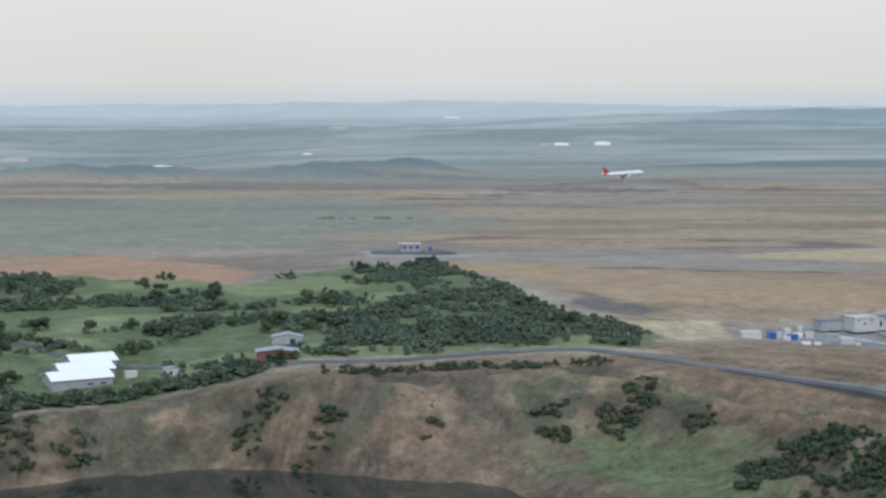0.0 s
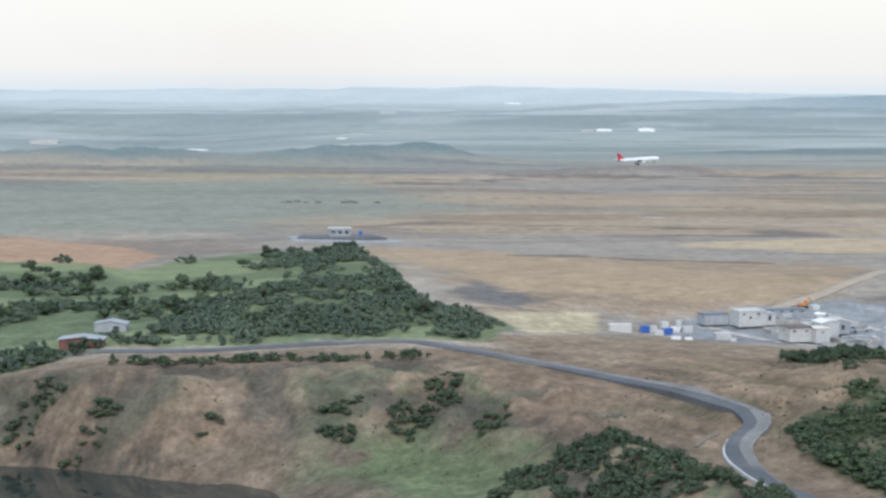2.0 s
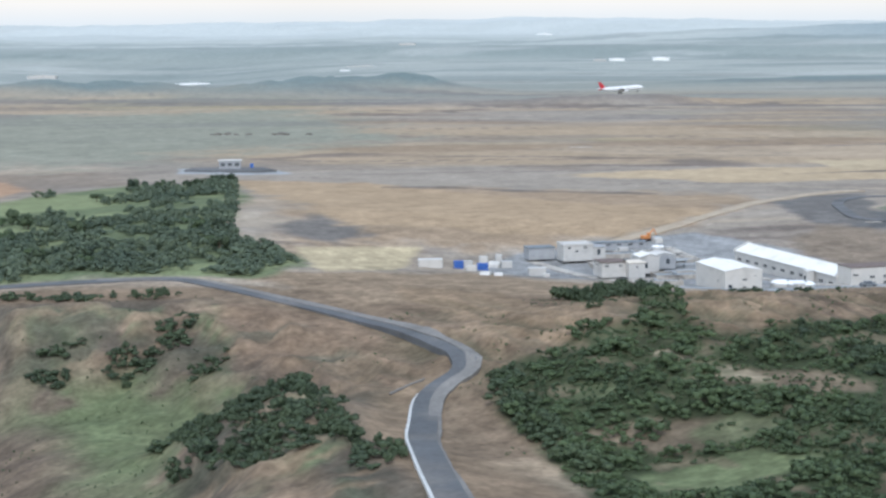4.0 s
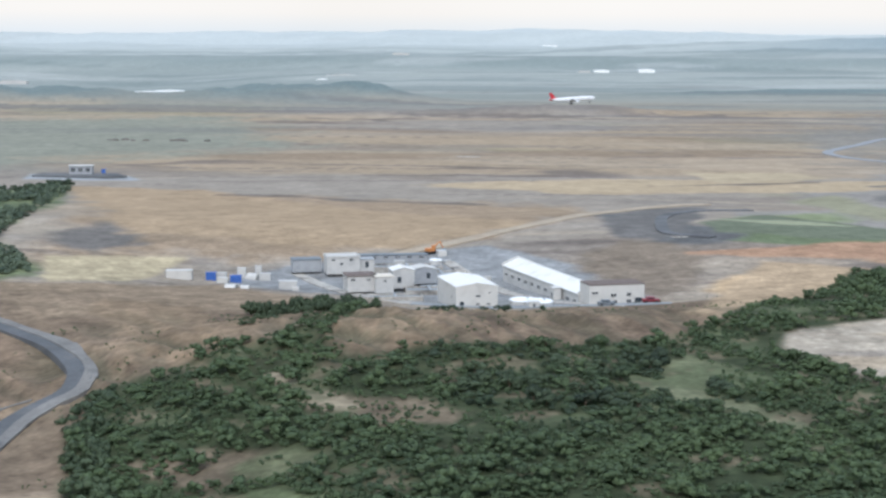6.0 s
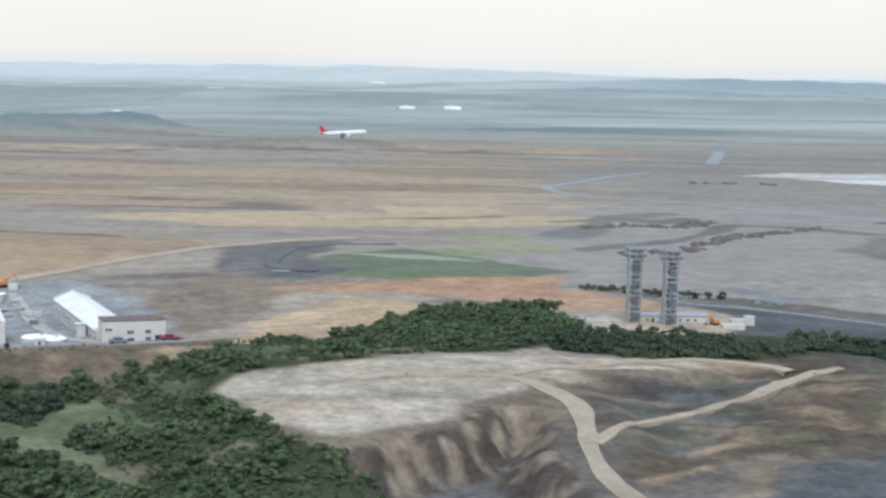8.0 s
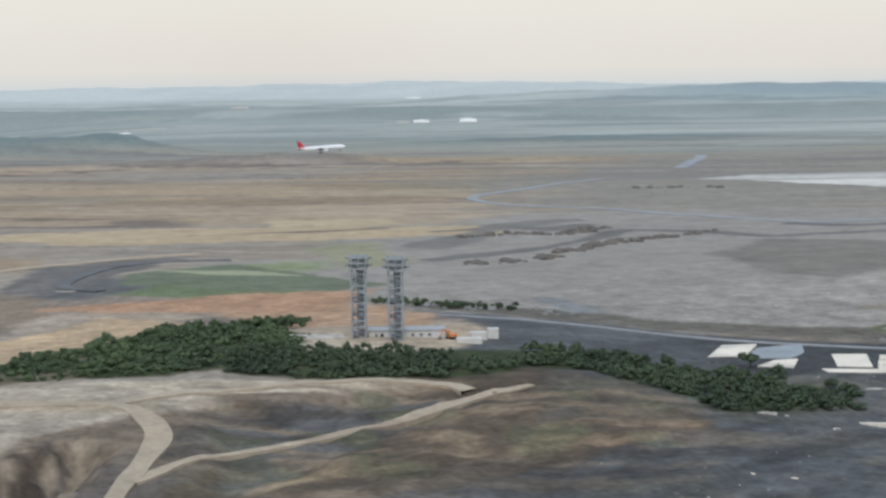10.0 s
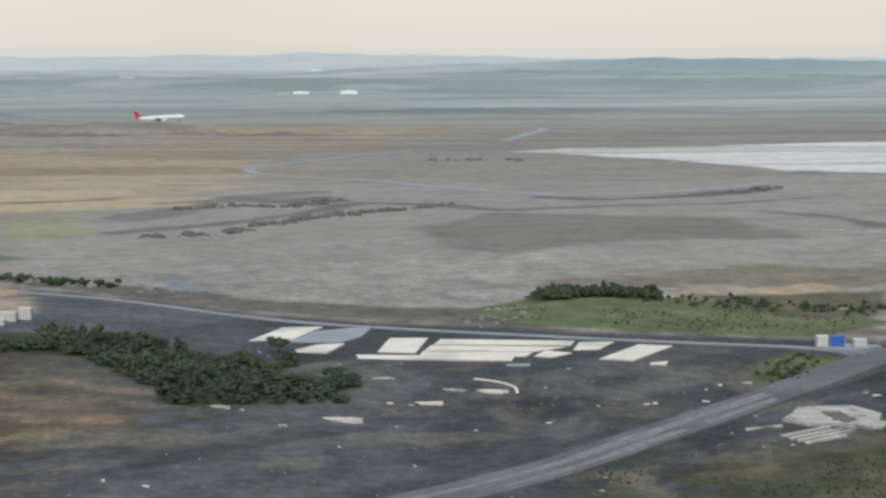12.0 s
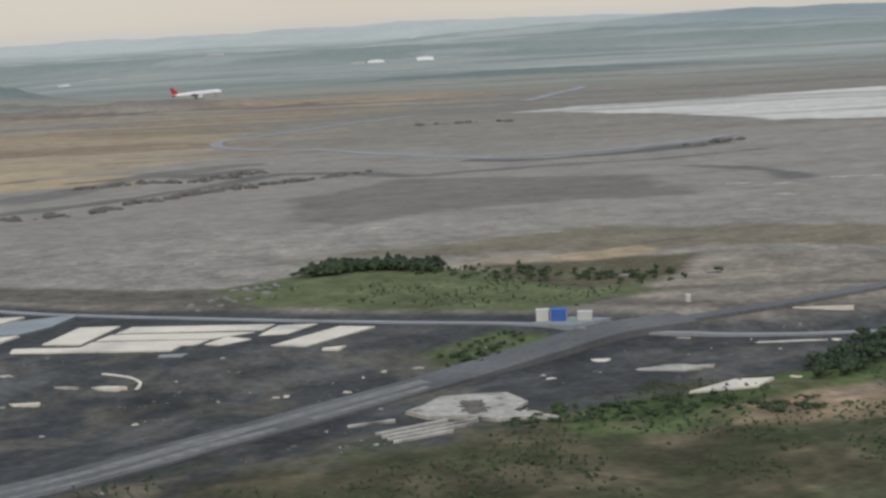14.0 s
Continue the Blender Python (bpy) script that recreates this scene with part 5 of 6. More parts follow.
slab("concrete_slab", ((1146, 320), (1161, 326), (1170, 323), (1162, 317)), M_SLAB, "pale concrete slab lying on grass", 0.5, "slab")
for k, (x, y, w, d) in enumerate(((1075.6, 577.6, 4.6, 6), (1114.2, 601.6, 8.6, 6), (1162.9, 631.8, 17.8, 5.1), (1365.3, 685.1, 16.7, 12), (1384, 674, 10.9, 12.1), (1222.1, 573.6, 4.8, 3), (1426.3, 673.7, 30.9, 15.1), (1318, 588.1, 11.7, 8.1),
                                  (1357.7, 628.9, 14.4, 9), (1196.5, 458.2, 7.3, 4.1), (1219.5, 447.8, 10.9, 6.1), (881.5, 1329.9, 22.3, 20), (799.7, 750.7, 8.3, 8))):
    patch("lime_spill", x, y, w, d * 0.6, -23, M_SLABOLD, "pale spill on the bare plain", 0.25, k + 40, "spill", "plain spills")

# blue cabin and white boxes at the crossing
container("cabin", 1146.5, 397, -25, 4.4, 3.4, 3.6, M_BLUE, "bright blue cabin at the road crossing", "cabin", "crossing cabins")
container("cabin", 1142.5, 399, -25, 3.4, 3, 3.4, M_WHITE, "white cabin at the road crossing", "cabin", "crossing cabins")
container("cabin", 1153, 394, -25, 4, 3, 3.0, M_WALL, "pale grey cabin at the road crossing", "cabin", "crossing cabins")
slab("cabin_pad", ((1138, 398), (1152, 400), (1160, 392), (1146, 388)), M_SLABGREY, "grey pad under the cabins", 0.35, "pad")
container("water_box", 1190, 404, -25, 1.4, 1.4, 2.0, M_WHITE, "small white box beside the road", "box")


def heaps(name, line, n, size, mat, label, seed):
    """A row of tipped heaps along a line."""
    rng = random.Random(seed)
    c = smooth_line(line, 3)
    for k in range(n):
        x, y = c[int(rng.random() * (len(c) - 1))]
        x, y = x + rng.uniform(-5, 5), y + rng.uniform(-8, 8)
        s = 0.5 * size * rng.uniform(0.35, 1.5)
        bm = bmesh.new()
        bmesh.ops.create_icosphere(bm, subdivisions=2, radius=1)
        for v in bm.verts:
            q = 1 + 0.5 * noise.noise(Vector((v.co.x * 2 + k, v.co.y * 2, v.co.z * 2)))
            v.co = Vector((v.co.x * s * 1.6 * q, v.co.y * s * 1.1 * q, max(v.co.z, -0.2) * s * 0.7 * q))
        ob = part(name, bm, mat)
        ob.matrix_world = pose(x, y, ground_at(x, y), 0, 0, rng.uniform(0, 180))
        tagged(ob, label, "heap", label)


heaps("spoil_mound", [(1079, 946), (1118, 951), (1148, 938), (1189, 968)], 60, 4.2, M_SPOIL, "dark tipped spoil heap on the plain", 1)
heaps("spoil_mound", [(1024, 798), (1064, 803), (1113, 843), (1155, 872), (1209, 890), (1240, 910)], 90, 4.2, M_SPOIL, "grey-brown spoil heap in a long bank", 2)
heaps("spoil_mound", [(600, 1640), (660, 1620), (700, 1600)], 14, 4.5, M_SPOIL, "dark spoil heap far on the plain", 3)
heaps("rubble_mound", [(1060, 478), (1074, 490), (1090, 512)], 34, 1.7, M_RUBBLE, "grey rubble heap beside the green field", 5)
heaps("spoil_mound", [(1440, 930), (1480, 925), (1520, 950)], 14, 5.0, M_SPOIL, "dark spoil heap beside the far road", 6)
heaps("spoil_mound", [(1417, 1354), (1464, 1340), (1500, 1320)], 14, 5.0, M_SPOIL, "dark spoil heap near the pale flats", 7)
heaps("spoil_mound", [(940, 655), (958, 625), (975, 600), (990, 585)], 20, 3.0, M_RUBBLE, "grey gravel heap beside the road", 8)

# kerb beside the road down the valley
strip("kerb", ROAD[-6:], 0.9, M_KERB, "pale concrete kerb along the valley road", lift=0.95, offset=4.6, category="kerb")
strip("kerb", [(434, 494), (441, 500), (450, 505)], 0.8, M_SHOULDER, "pale concrete culvert edge beside the road", lift=0.3, category="kerb")


# ---- far buildings ----
def far_hall(x, y, z, w, d, h, mat, label):
    return building("far_hall", x, y, -20, w * 0.7, d * 0.35, h * 0.5, label, "hall", "gable", h * 0.2, M_FARROOF if mat is M_FARROOF else M_WALL, mat, (), group="far halls", base=z)


far_hall(2255, 3849, 19, 62, 60, 11, M_FARROOF, "large white hall far off in wooded country")
far_hall(2125, 3850, 19, 57, 60, 8, M_FARROOF, "long white hall far off in wooded country")
far_hall(2080, 3860, 18, 46, 45, 6, M_WALL, "low pale hall far off in wooded country")
far_hall(3225, 6932, 66, 103, 90, 12, M_FARROOF, "pale hall on a far hillside")
far_hall(988, 3820, -28, 103, 60, 10, M_FARROOF, "long white hall far off beside woods")
far_hall(930, 3760, -28, 92, 60, 10, M_FARROOF, "cream hall far off beside woods")
far_hall(1344, 3743, 0, 36, 45, 10, M_FARROOF, "small white hall far off in the country")
far_hall(1440, 3900, 4, 126, 75, 13, M_WALL, "wide pale grey hall far off in the country")
far_hall(1530, 3960, 4, 69, 60, 10, M_WALL, "grey hall far off in the country")
far_hall(1650, 4050, 6, 80, 60, 10, M_WALL, "grey hall among far trees")
far_hall(1980, 5200, 48, 80, 75, 10, M_WALL, "pale hall on far wooded land")
far_hall(620, 3700, 0, 92, 60, 10, M_WALL, "cream hall among far woods")


# ---- the airliner over the plain ----
def airliner(m, length, label):
    ob = empty("airliner", m, label, "airliner")
    L, R = length, length * 0.047
    st = [(-0.5, 0.12, 0.45), (-0.44, 0.42, 0.32), (-0.36, 0.72, 0.18), (-0.26, 0.95, 0.04), (-0.15, 1, 0), (0.36, 1, 0), (0.42, 0.93, -0.04), (0.46, 0.75, -0.12), (0.49, 0.42, -0.22), (0.5, 0.1, -0.26)]
    bm = bmesh.new()
    rings = []
    for u, r, dz in st:
        rings.append([bm.verts.new((u * L, R * r * math.cos(a * math.tau / 20), R * dz + R * r * math.sin(a * math.tau / 20))) for a in range(20)])
    for a, b in zip(rings, rings[1:]):
        for k in range(20):
            bm.faces.new((a[k], b[k], b[(k + 1) % 20], a[(k + 1) % 20]))
    bm.faces.new(rings[0])
    bm.faces.new(rings[-1][::-1])
    bmesh.ops.recalc_face_normals(bm, faces=bm.faces)
    part("fuselage", bm, M_PLANE, ob, smooth=True)
    part("tail_cone", tube((-0.52 * L, 0, R * 0.46), (-0.44 * L, 0, R * 0.34), R * 0.1, R * 0.46, 16), M_RED, ob, "red tail cone", smooth=True)

    def wing(name, pts, t, mat):
        b2 = bmesh.new()
        v0 = [b2.verts.new(Vector(p) + Vector(t)) for p in pts]
        v1 = [b2.verts.new(Vector(p) - Vector(t)) for p in pts]
        b2.faces.new(v0)
        b2.faces.new(v1[::-1])
        for k in range(len(pts)):
            b2.faces.new((v0[k], v1[k], v1[(k + 1) % len(pts)], v0[(k + 1) % len(pts)]))
        bmesh.ops.recalc_face_normals(b2, faces=b2.faces)
        return part(name, b2, mat, ob)

    for s in (-1, 1):
        wing("wing", [(0.1 * L, s * R * 0.8, -R * 0.5), (-0.08 * L, s * R * 0.8, -R * 0.5), (-0.1 * L, s * 0.16 * L, -R * 0.2), (-0.15 * L, s * 0.4 * L, R * 0.5), (-0.115 * L, s * 0.4 * L, R * 0.5)], (0, 0, R * 0.13), M_ENGINE)
        wing("tailplane", [(-0.38 * L, s * R * 0.4, R * 0.4), (-0.46 * L, s * R * 0.3, R * 0.4), (-0.49 * L, s * 0.15 * L, R * 0.7), (-0.46 * L, s * 0.15 * L, R * 0.7)], (0, 0, R * 0.07), M_PLANE)
        e0 = (0.10 * L, s * 0.14 * L, -R * 1.05)
        eng = part("engine", tube((-0.02 * L, s * 0.14 * L, -R * 1.0), e0, R * 0.42, R * 0.58, 16), M_PLANE, ob, smooth=True)
        part("intake", tube(e0, (0.105 * L, s * 0.14 * L, -R * 1.05), R * 0.5, R * 0.5, 16), M_DARK, eng)
        leg = part("landing_gear", tube((-0.03 * L, s * R * 1.1, -R * 0.7), (-0.03 * L, s * R * 1.1, -R * 2.0), R * 0.12, R * 0.12, 6), M_STEEL, ob)
        for k in (-1, 1):
            part("wheel", tube((-0.03 * L + k * R * 0.28, s * R * 1.1 - R * 0.2, -R * 2.0), (-0.03 * L + k * R * 0.28, s * R * 1.1 + R * 0.2, -R * 2.0), R * 0.3, R * 0.3, 10), M_TYRE, leg)
    fin = wing("fin", [(-0.34 * L, 0, R * 0.8), (-0.47 * L, 0, R * 0.5), (-0.51 * L, 0, R * 3.6), (-0.455 * L, 0, R * 3.6)], (0, R * 0.08, 0), M_RED)
    tagged(fin, "red tail fin")
    leg = part("landing_gear", tube((0.37 * L, 0, -R * 0.8), (0.37 * L, 0, -R * 1.9), R * 0.1, R * 0.1, 6), M_STEEL, ob)
    part("wheel", tube((0.37 * L, -R * 0.2, -R * 1.95), (0.37 * L, R * 0.2, -R * 1.95), R * 0.26, R * 0.26, 10), M_TYRE, leg)
    part("cockpit_window", box(0.465 * L, -R * 0.5, R * 0.12, 0.476 * L, R * 0.5, R * 0.34), M_DARK, ob)
    bm = bmesh.new()
    for k in range(44):
        for s in (-1, 1):
            u = -0.3 * L + k * 0.0158 * L
            add_box(bm, u, s * R * 0.99 - 0.05, R * 0.2, u + 0.006 * L, s * R * 0.99 + 0.03, R * 0.36)
    part("cabin_window_row", bm, M_DARK, ob)
    return ob


airliner(pose(1390, 2300, 11.5, 0, -3.5, -6), 74, "white airliner with red tail and lowered landing gear")


# ---- trees and thickets ----
def crown_shape(seed, r, h, lobes, leaves, leaf):
    """Points and triangles of a crown: several lumps, each set about with small leaf clumps."""
    rng = np.random.RandomState(seed)
    V, F = [], []
    ico = bmesh.new()
    bmesh.ops.create_icosphere(ico, subdivisions=1, radius=1)
    iv = np.array([v.co[:] for v in ico.verts])
    it = np.array([[v.index for v in f.verts] for f in ico.faces])
    ico.free()
    centres = []
    for k in range(lobes):
        a = math.tau * (k / lobes + 0.3 * rng.rand())
        q = 0 if k == 0 else r * (0.3 + 0.5 * rng.rand())
        s = r * (0.32 + 0.24 * rng.rand())
        c = np.array([q * math.cos(a), q * math.sin(a), h * (0.26 + 0.38 * rng.rand()) + (0.12 * h if k == 0 else 0)])
        centres.append((c, s))
        F.append(it + sum(len(v) for v in V))
        V.append(c + iv * s * (0.55 + 0.3 * rng.rand(len(iv), 1)) * np.array([1, 1, 0.8]))
    for k in range(leaves):
        c, s = centres[rng.randint(lobes)]
        d = rng.normal(size=3)
        d[2] = abs(d[2]) * 0.9 - 0.25
        d /= np.linalg.norm(d)
        p = c + d * s * (0.62 + 0.45 * rng.rand()) * np.array([1, 1, 0.85])
        t = np.cross(d, rng.normal(size=3))
        t /= np.linalg.norm(t) + 1e-9
        b = np.cross(d, t)
        w = leaf * (0.6 + 0.8 * rng.rand())
        lift = d * w * (0.3 * rng.rand())
        F.append(np.array([[0, 1, 2]]) + sum(len(v) for v in V))
        V.append(np.stack([p - t * w * 0.6 - b * w * 0.4, p + t * w * 0.6 - b * w * 0.3 + lift * 0.4, p + b * w * 0.8 + lift]))
    return np.concatenate(V), np.concatenate(F)


def mesh_of(name, v, f, mat):
    me = bpy.data.meshes.new(name)
    me.vertices.add(len(v))
    me.vertices.foreach_set("co", np.asarray(v, np.float32).ravel())
    me.loops.add(len(f) * 3)
    me.loops.foreach_set("vertex_index", np.asarray(f, np.int32).ravel())
    me.polygons.add(len(f))
    me.polygons.foreach_set("loop_start", np.arange(0, len(f) * 3, 3, dtype=np.int32))
    me.update(calc_edges=True)
    me.materials.append(mat)
    return me


FINE = [crown_shape(s, 3.2, 5.4, 6, 420, 0.5) for s in range(5)]
COARSE = [crown_shape(20 + s, 3.2, 5.4, 4 + s % 2, 150, 0.64) for s in range(10)]


def tree_kind(k, mat, label, name="tree"):
    ob = empty(name, Matrix(), label, "tree", "thicket trees")
    bm = bmesh.new()
    add_tube(bm, (0, 0, -0.8), (0.1, 0.1, 2.6), 0.28, 0.16, 7)
    for a in range(4):
        d = Vector((math.cos(a * 1.7 + k), math.sin(a * 1.7 + k), 0.9))
        add_tube(bm, (0.06, 0.06, 1.5 + 0.25 * a), Vector((0.06, 0.06, 1.5 + 0.25 * a)) + d * 1.5, 0.11, 0.05, 5)
    part("trunk", bm, M_BARK, ob)
    cr = new("crown", mesh_of("crown", *FINE[k], mat))
    cr.parent = ob
    return ob


def thicket(name, points, mat, label, category="thicket", shapes=COARSE):
    """All the trees of a wood that nobody could count, in one object. points: x, y, size, height."""
    V, F, n = [], [], 0
    rng = np.random.RandomState(len(points))
    z = land(np.array([p[0] for p in points]), np.array([p[1] for p in points]))
    for (x, y, s, h), zz in zip(points, z):
        v, f = shapes[rng.randint(len(shapes))]
        a = rng.rand() * math.tau
        q = np.array([[math.cos(a), -math.sin(a), 0], [math.sin(a), math.cos(a), 0], [0, 0, 1]])
        V.append((v @ q.T) * np.array([s, s, h]) + np.array([x, y, zz - 0.4 * h]))
        F.append(f + n)
        n += len(v)
    ob = new(name, mesh_of(name, np.concatenate(V), np.concatenate(F), mat))
    return tagged(ob, label, category, kind="stuff")


def scatter(outline, spacing, seed, keep):
    """Jittered points inside an outline where keep(x, y) allows them."""
    xs, ys = [p[0] for p in outline], [p[1] for p in outline]
    rng = np.random.RandomState(seed)
    X, Y = np.meshgrid(np.arange(min(xs), max(xs), spacing), np.arange(min(ys), max(ys), spacing))
    X, Y = X.ravel() + rng.uniform(-0.5, 0.5, X.size) * spacing, Y.ravel() + rng.uniform(-0.5, 0.5, Y.size) * spacing
    ok = (inside(X, Y, outline) > 0) & keep(X, Y) & (rng.rand(X.size) < 0.95)
    return X[ok], Y[ok], rng


CLEAR = [[(644, 442), (650, 420), (622, 388), (618, 398), (628, 425)], [(607, 445), (612, 446), (620, 415), (636, 380), (640, 355), (634, 355), (628, 382), (614, 415)],
         [(514, 460), (518, 462), (526, 436), (532, 416), (527, 414), (520, 432)]]
WOOD_ALL, WOOD_NEAR = [], []


CLEAR += [[(466, 414), (500, 404), (522, 388), (512, 374), (478, 384)], [(518, 427), (545, 420), (562, 400), (552, 390), (524, 408)], [(462, 378), (500, 372), (505, 350), (470, 340), (452, 355)]]


def open_ground(x, y):
    ok = np.ones(np.shape(x), bool)
    for k, c in enumerate(CLEAR):
        ok &= (inside(x, y, c) < 0.8) | ((k in (3, 4)) & (fbm(x, y, 9, 188) > 0.12))
    return ok


def in_wood(x, y):
    return (fbm(x, y, 30, 141) < 0.27) & (fbm(x, y, 11, 142) < 0.3) & open_ground(x, y)


X, Y, rng = scatter(FOREST, 3.7, 5, in_wood)
for x, y in zip(X, Y):
    s = 0.36 + 0.95 * rng.rand() ** 2.6
    WOOD_ALL.append((x, y, s, s * (0.5 + 0.5 * rng.rand())))
# the trees of one stretch of the wood stand as things of their own
near = [w for w in WOOD_ALL if 560 < w[0] < 640 and 385 < w[1] < 475]
far = [w for w in WOOD_ALL if not (560 < w[0] < 640 and 385 < w[1] < 475)]
kinds = [tree_kind(k, M_LEAF if k % 2 else M_LEAFDARK, "small dense green tree in a thicket") for k in range(5)]
for i, (x, y, s, h) in enumerate(near[:290]):
    m = pose(x, y, ground_at(x, y) - 0.3, 0, 0, rng.uniform(0, 360)) @ Matrix.Diagonal((s, s, h, 1))
    if i < 5:
        kinds[i].matrix_world = m
    else:
        copy_thing(kinds[i % 5], Matrix()).matrix_basis = m
thicket("thicket", far + near[290:], M_LEAF, "dense green thicket of small trees")

X, Y, rng = scatter(STRIP_WOOD, 3.6, 6, lambda x, y: fbm(x, y, 16, 143) < 0.32)
thicket("thicket", [(x, y, 0.5 + 0.65 * rng.rand() ** 2, 0.4 + 0.7 * rng.rand() ** 2) for x, y in zip(X, Y)], M_LEAFDARK, "dark green belt of trees beside gravel")

# young growth between the trees
UNDER = [crown_shape(60 + s, 3.2, 5.0, 2, 40, 1.0) for s in range(6)]
X, Y, rng = scatter(FOREST, 3.0, 15, lambda x, y: (fbm(x, y, 9, 144) > -0.2) & (y > 300) & open_ground(x, y))
thicket("undergrowth", [(x, y, 0.26 + 0.4 * rng.rand(), 0.16 + 0.3 * rng.rand()) for x, y in zip(X, Y)], M_LEAF, "low green growth between the thicket trees", "undergrowth", UNDER)

# hedges and groves on the green hill
GROVE_CROWNS = [crown_shape(80 + s, 3.4, 5.6, 3, 80, 1.0) for s in range(8)]
GROVE = [(433, 700), (468, 745), (456, 830), (484, 950), (520, 1140), (455, 1140), (430, 1010), (390, 930), (330, 860), (300, 790), (330, 735), (385, 726)]
X, Y, rng = scatter(HILL_FIELDS, 5.4, 7, lambda x, y: (((inside(x, y, GROVE) > 0) & (fbm(x, y, 24, 147) < 0.02)) | (np.abs(fbm(x, y, 75, 145)) < 0.055) | (fbm(x, y, 60, 149) > 0.3)
                                                     | ((inside(x, y, [(60, 690), (127, 726), (223, 716), (250, 715), (262, 735), (200, 752), (60, 745)]) > 0))) & (x > 60) & (inside(x, y, VALLEY) < -1))
hill = [(x, y) for x, y in zip(X, Y) if not (136 < x < 188 and 745 < y < 825) and not (236 < x < 270 and 738 < y < 765) and not (262 < x < 288 and 785 < y < 815)]
thicket("grove", [(x, y, 0.6 + 1.0 * rng.rand(), 0.5 + 0.75 * rng.rand()) for x, y in hill], M_LEAFHAZED, "hedges and groves on green fields", "grove", GROVE_CROWNS)

# big round trees standing in the hedges of the fields
rng = np.random.RandomState(77)
big = []
while len(big) < 70:
    x, y = rng.uniform(120, 470), rng.uniform(760, 1130)
    if inside(x, y, HILL_FIELDS) > 8 and not (136 < x < 188 and 745 < y < 825) and not (236 < x < 290 and 738 < y < 815) and abs(float(fbm(x, y, 75, 145))) < 0.2:
        s = rng.uniform(1.2, 2.0)
        big.append((x, y, s, s * rng.uniform(0.8, 1.2)))
for x, y, s, h in big:
    copy_thing(kinds[rng.randint(5)], Matrix()).matrix_basis = pose(x, y, ground_at(x, y) - 0.3, 0, 0, rng.uniform(0, 360)) @ Matrix.Diagonal((s, s, h, 1))

# bushes in the valley, along its rim and beside the road
CLUMPS = [(344, 624, 10, 4), (334, 609, 9, 7), (373, 605, 14, 11), (383, 495, 30, 28), (386, 443, 14, 30), (372, 451, 21, 10), (286, 639, 8, 4), (247, 663, 13, 5), (222, 688, 11, 7), (333, 708, 23, 16), (395, 678, 15, 15), (289, 690, 14, 17), (391, 584, 10, 12), (395, 446, 10, 30), (381, 430, 18, 19), (398, 397, 9, 15), (383, 620, 12, 6), (234, 658, 16, 4), (139, 696, 22, 7), (117, 698, 16, 13)]


def valley_bushes(x, y):
    d = inside(x, y, VALLEY)
    clump = np.zeros(np.shape(x), bool)
    for cx, cy, rx, ry in CLUMPS:
        clump |= (((x - cx) / rx) ** 2 + ((y - cy) / ry) ** 2 < 1 + 1.6 * fbm(x, y, 12, 157)) & (d > -6)
    rim = (d < 3) & (d > -8) & (x < 400) & (x > 255) & (fbm(x, y, 18, 163) > 0.05)
    return clump | rim


X, Y, rng = scatter([(60, 640), (110, 735), (420, 715), (452, 560), (430, 400), (400, 300), (200, 400)], 3.6, 8, valley_bushes)
keep = inside(X, Y, ROAD, closed=False) > 7
keep &= land(X, Y) > -38.5
thicket("scrub", [(x, y, 0.5 + 0.8 * rng.rand() ** 1.6, 0.4 + 0.7 * rng.rand() ** 1.6) for x, y in zip(X[keep], Y[keep])], M_LEAFDARK, "green bushes on the valley slopes", "bushes")

# hedge on the plateau edge, hedges and scrub beside the fields
def hedge(line, n, width, s, h, seed, mat, label, name="hedge"):
    rng = np.random.RandomState(seed)
    c = smooth_line(line, 1.0)
    pts = []
    for k in range(n):
        p = c[rng.randint(len(c))] + rng.uniform(-width, width, 2)
        pts.append((p[0], p[1], s * (0.7 + 0.6 * rng.rand()), h * (0.7 + 0.6 * rng.rand())))
    return thicket(name, pts, mat, label, "hedge")


hedge([(537, 592), (548, 587), (565, 588), (584, 593)], 130, 3, 0.85, 1.2, 11, M_LEAFDARK, "dark dense hedge on the terrace edge")
hedge([(590, 560), (612, 545), (632, 532)], 30, 5, 0.6, 0.5, 12, M_LEAFDARK, "low bushes on the brown bank")
hedge([(520, 520), (535, 540), (550, 560)], 26, 6, 0.6, 0.5, 13, M_LEAFDARK, "low bushes on the gullied slope")
hedge([(1106, 522), (1120, 526), (1137, 521), (1146, 510)], 150, 6, 0.7, 0.75, 14, M_LEAFDARK, "dark green hedge behind the green field")
hedge([(1146, 505), (1168, 482), (1190, 455), (1212, 450)], 90, 12, 0.45, 0.4, 15, M_LEAF, "thin scrub on sandy ground", "scrub")
hedge([(923, 664), (940, 646), (966, 612)], 60, 4, 0.6, 0.6, 16, M_LEAFDARK, "low dark hedge beside the grey road")
hedge([(1180, 322), (1190, 326), (1205, 336), (1225, 345)], 46, 5, 0.8, 0.9, 17, M_LEAFDARK, "dark bushes at the gravel edge")
hedge([(1100, 318), (1120, 312), (1140, 312), (1165, 296)], 120, 8, 0.4, 0.25, 18, M_LEAF, "low green growth on the grassy edge", "scrub")
hedge([(1108, 376), (1120, 384), (1130, 388)], 40, 5, 0.35, 0.25, 19, M_LEAF, "low green growth beside the haul road", "scrub")
hedge([(500, 1145), (516, 1150), (480, 1120)], 20, 8, 1.2, 1.2, 20, M_LEAFDARK, "trees at the tip of the grove")
hedge([(815, 590), (832, 606), (850, 600), (862, 580)], 50, 8, 0.9, 0.9, 21, M_LEAF, "trees along the orange bank")
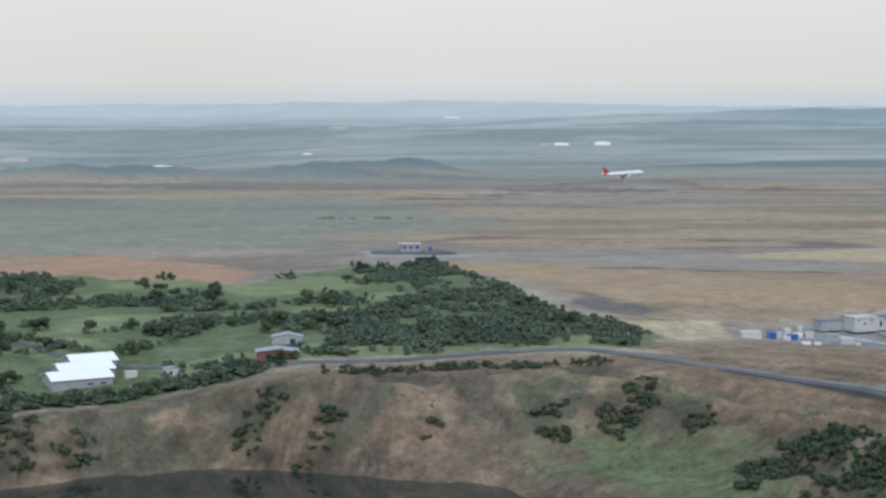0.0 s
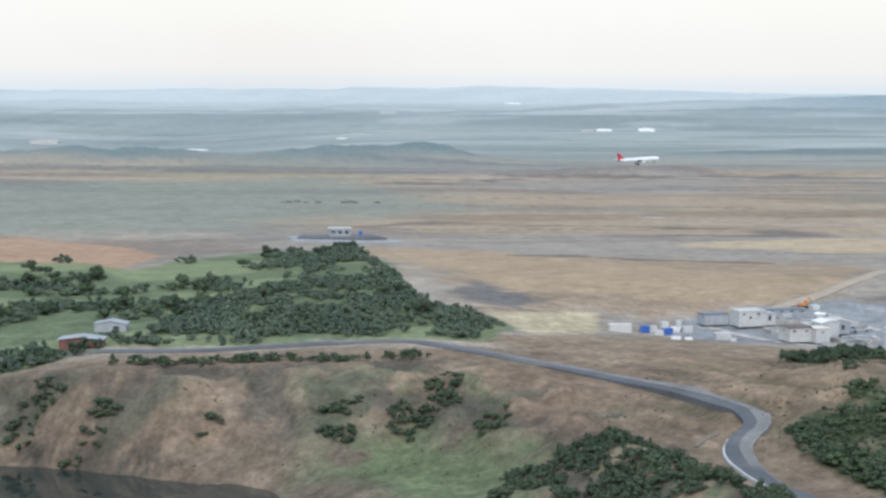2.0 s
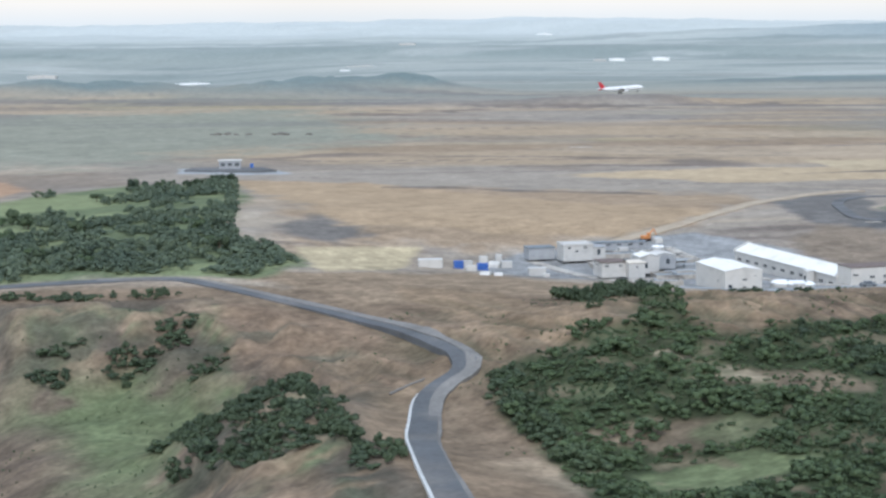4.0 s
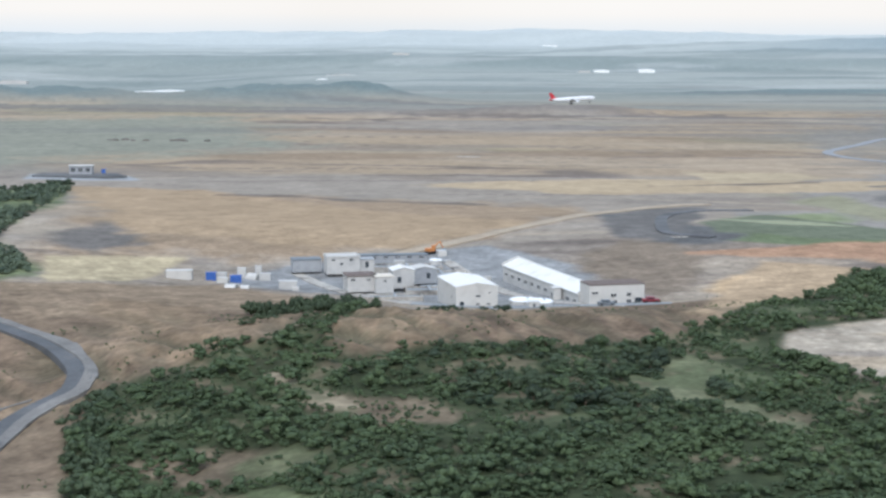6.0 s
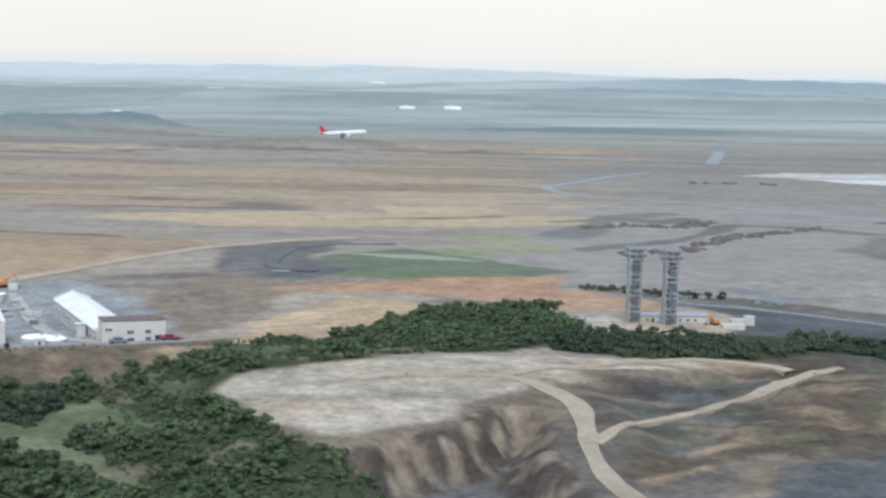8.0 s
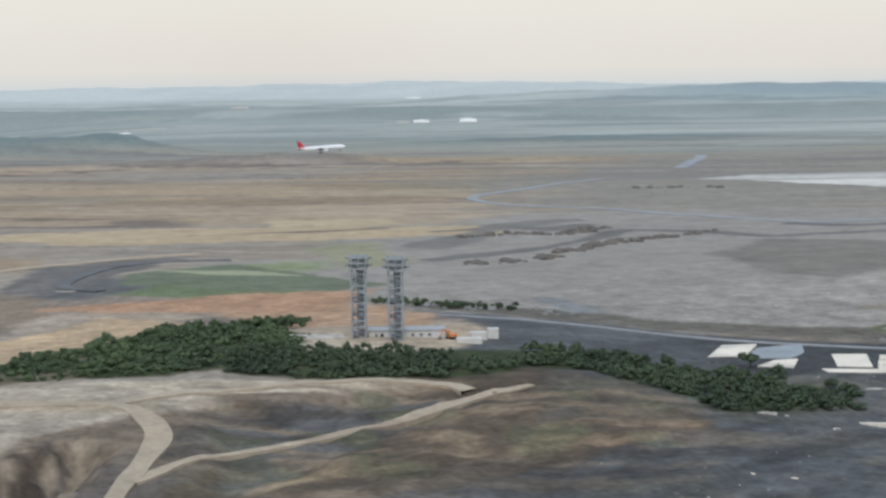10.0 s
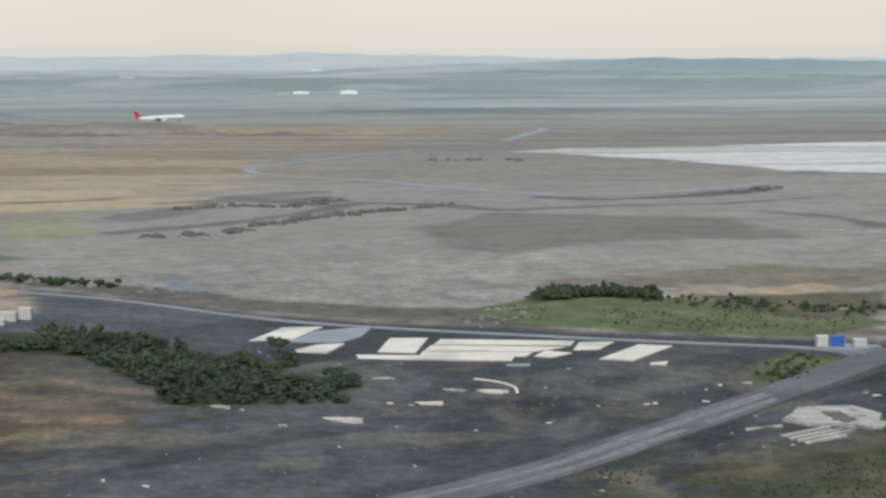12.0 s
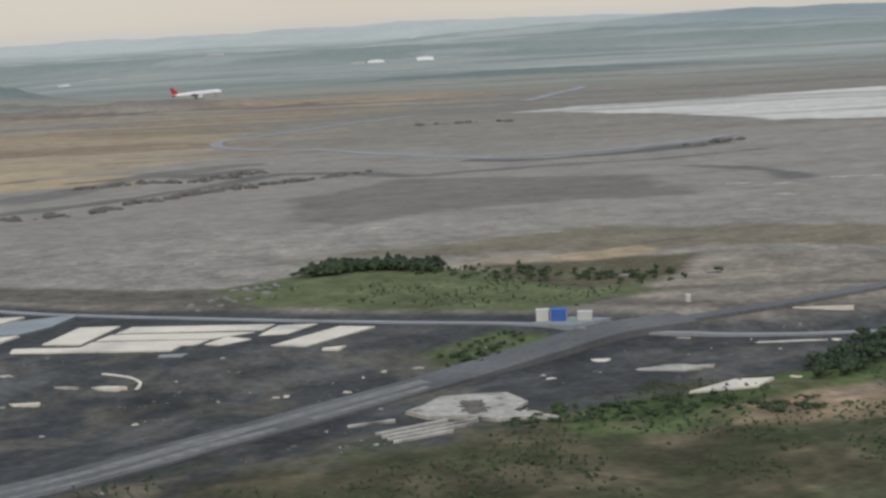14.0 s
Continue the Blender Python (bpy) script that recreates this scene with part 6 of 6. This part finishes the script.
hedge([(472, 486), (464, 462), (460, 436), (457, 405), (455, 380)], 46, 5, 1.0, 0.9, 22, M_LEAFDARK, "dark bushes above the valley road")
hedge([(62, 700), (100, 730), (140, 738), (190, 738), (230, 735), (255, 742)], 150, 9, 1.2, 1.1, 23, M_LEAFDARK, "dense trees above the lake cliff")
hedge([(70, 760), (105, 800), (120, 850), (135, 905)], 70, 12, 1.3, 1.2, 24, M_LEAFDARK, "trees beside the farm road")
lone = tree_kind(2, M_LEAFDARK, "single dark round tree beside the slabs")
lone.matrix_world = pose(983, 452, ground_at(983, 452)) @ Matrix.Diagonal((1.1, 1.1, 1.2, 1))

# low tufts that break up the bare slopes
def tufts(outline, spacing, seed, keep, label):
    X, Y, rng = scatter(outline, spacing, seed, keep)
    ok = inside(X, Y, ROAD, closed=False) > 7
    thicket("tuft", [(x, y, 0.14 + 0.25 * rng.rand() ** 2, 0.10 + 0.2 * rng.rand() ** 2) for x, y in zip(X[ok], Y[ok])], M_LEAF, label, "tufts", UNDER)


tufts([(440, 600), (520, 600), (740, 585), (730, 520), (600, 470), (470, 470), (440, 360)], 4.0, 31, lambda x, y: fbm(x, y, 16, 181) > 0.26, "low green tufts on the brown bank")
tufts([(240, 680), (400, 660), (450, 560), (430, 420), (330, 420), (290, 560)], 5.6, 32, lambda x, y: (fbm(x, y, 16, 183) > 0.24) & (land(x, y) > -38), "low green tufts on the valley floor")
tufts([(1000, 306), (1109, 307), (1141, 334), (1169, 330), (1230, 330), (1250, 250), (1050, 250)], 2.6, 33, lambda x, y: fbm(x, y, 14, 185) > -0.05, "low weeds on dark grassy ground")
tufts([(1075, 490), (1105, 526), (1140, 520), (1195, 470), (1190, 425), (1150, 412)], 3.0, 34, lambda x, y: fbm(x, y, 14, 187) > 0.1, "low weeds on the green field")

# loose stones and scraps on the dark haul yard
def stones(outline, n, seed, mat, label):
    rng = np.random.RandomState(seed)
    xs, ys = [q[0] for q in outline], [q[1] for q in outline]
    V, F = [], []
    unit = np.array([(-1, -1, -0.3), (1, -0.8, -0.3), (0.9, 1, -0.3), (-1, 0.8, -0.3), (-0.5, -0.5, 1), (0.6, -0.4, 0.8), (0.4, 0.6, 1), (-0.6, 0.4, 0.7)])
    tris = np.array([(0, 1, 5), (0, 5, 4), (1, 2, 6), (1, 6, 5), (2, 3, 7), (2, 7, 6), (3, 0, 4), (3, 4, 7), (4, 5, 6), (4, 6, 7)])
    while len(V) < n:
        x, y = rng.uniform(min(xs), max(xs)), rng.uniform(min(ys), max(ys))
        if inside(x, y, outline) < 0 or rng.rand() > 0.5 + fbm(x, y, 30, 221):
            continue
        F.append(tris + 8 * len(V))
        a, k = rng.uniform(0, math.tau), 0.14 + 0.55 * rng.rand() ** 4
        q = np.array([[math.cos(a), -math.sin(a), 0], [math.sin(a), math.cos(a), 0], [0, 0, 1]])
        V.append((unit * (1.3 * k, 0.8 * k, 0.5 * k)) @ q.T + (x, y, ground_at(x, y)))
    ob = new("loose_stone", mesh_of("loose_stone", np.concatenate(V), np.concatenate(F), mat))
    tagged(ob, label, "stones", kind="stuff")


stones(HAUL_YARD, 170, 3, M_SLABOLD, "scattered pale stones and scraps on dark gravel")
stones(HAUL_YARD, 500, 4, M_SPOIL, "scattered dark stones on the gravel yard")

# ---- the plan brought to metres ----
for ob in list(scene.objects):
    if ob.parent is None and ob.type in {"MESH", "EMPTY"}:
        ob.matrix_basis = Matrix.Scale(U, 4) @ ob.matrix_basis
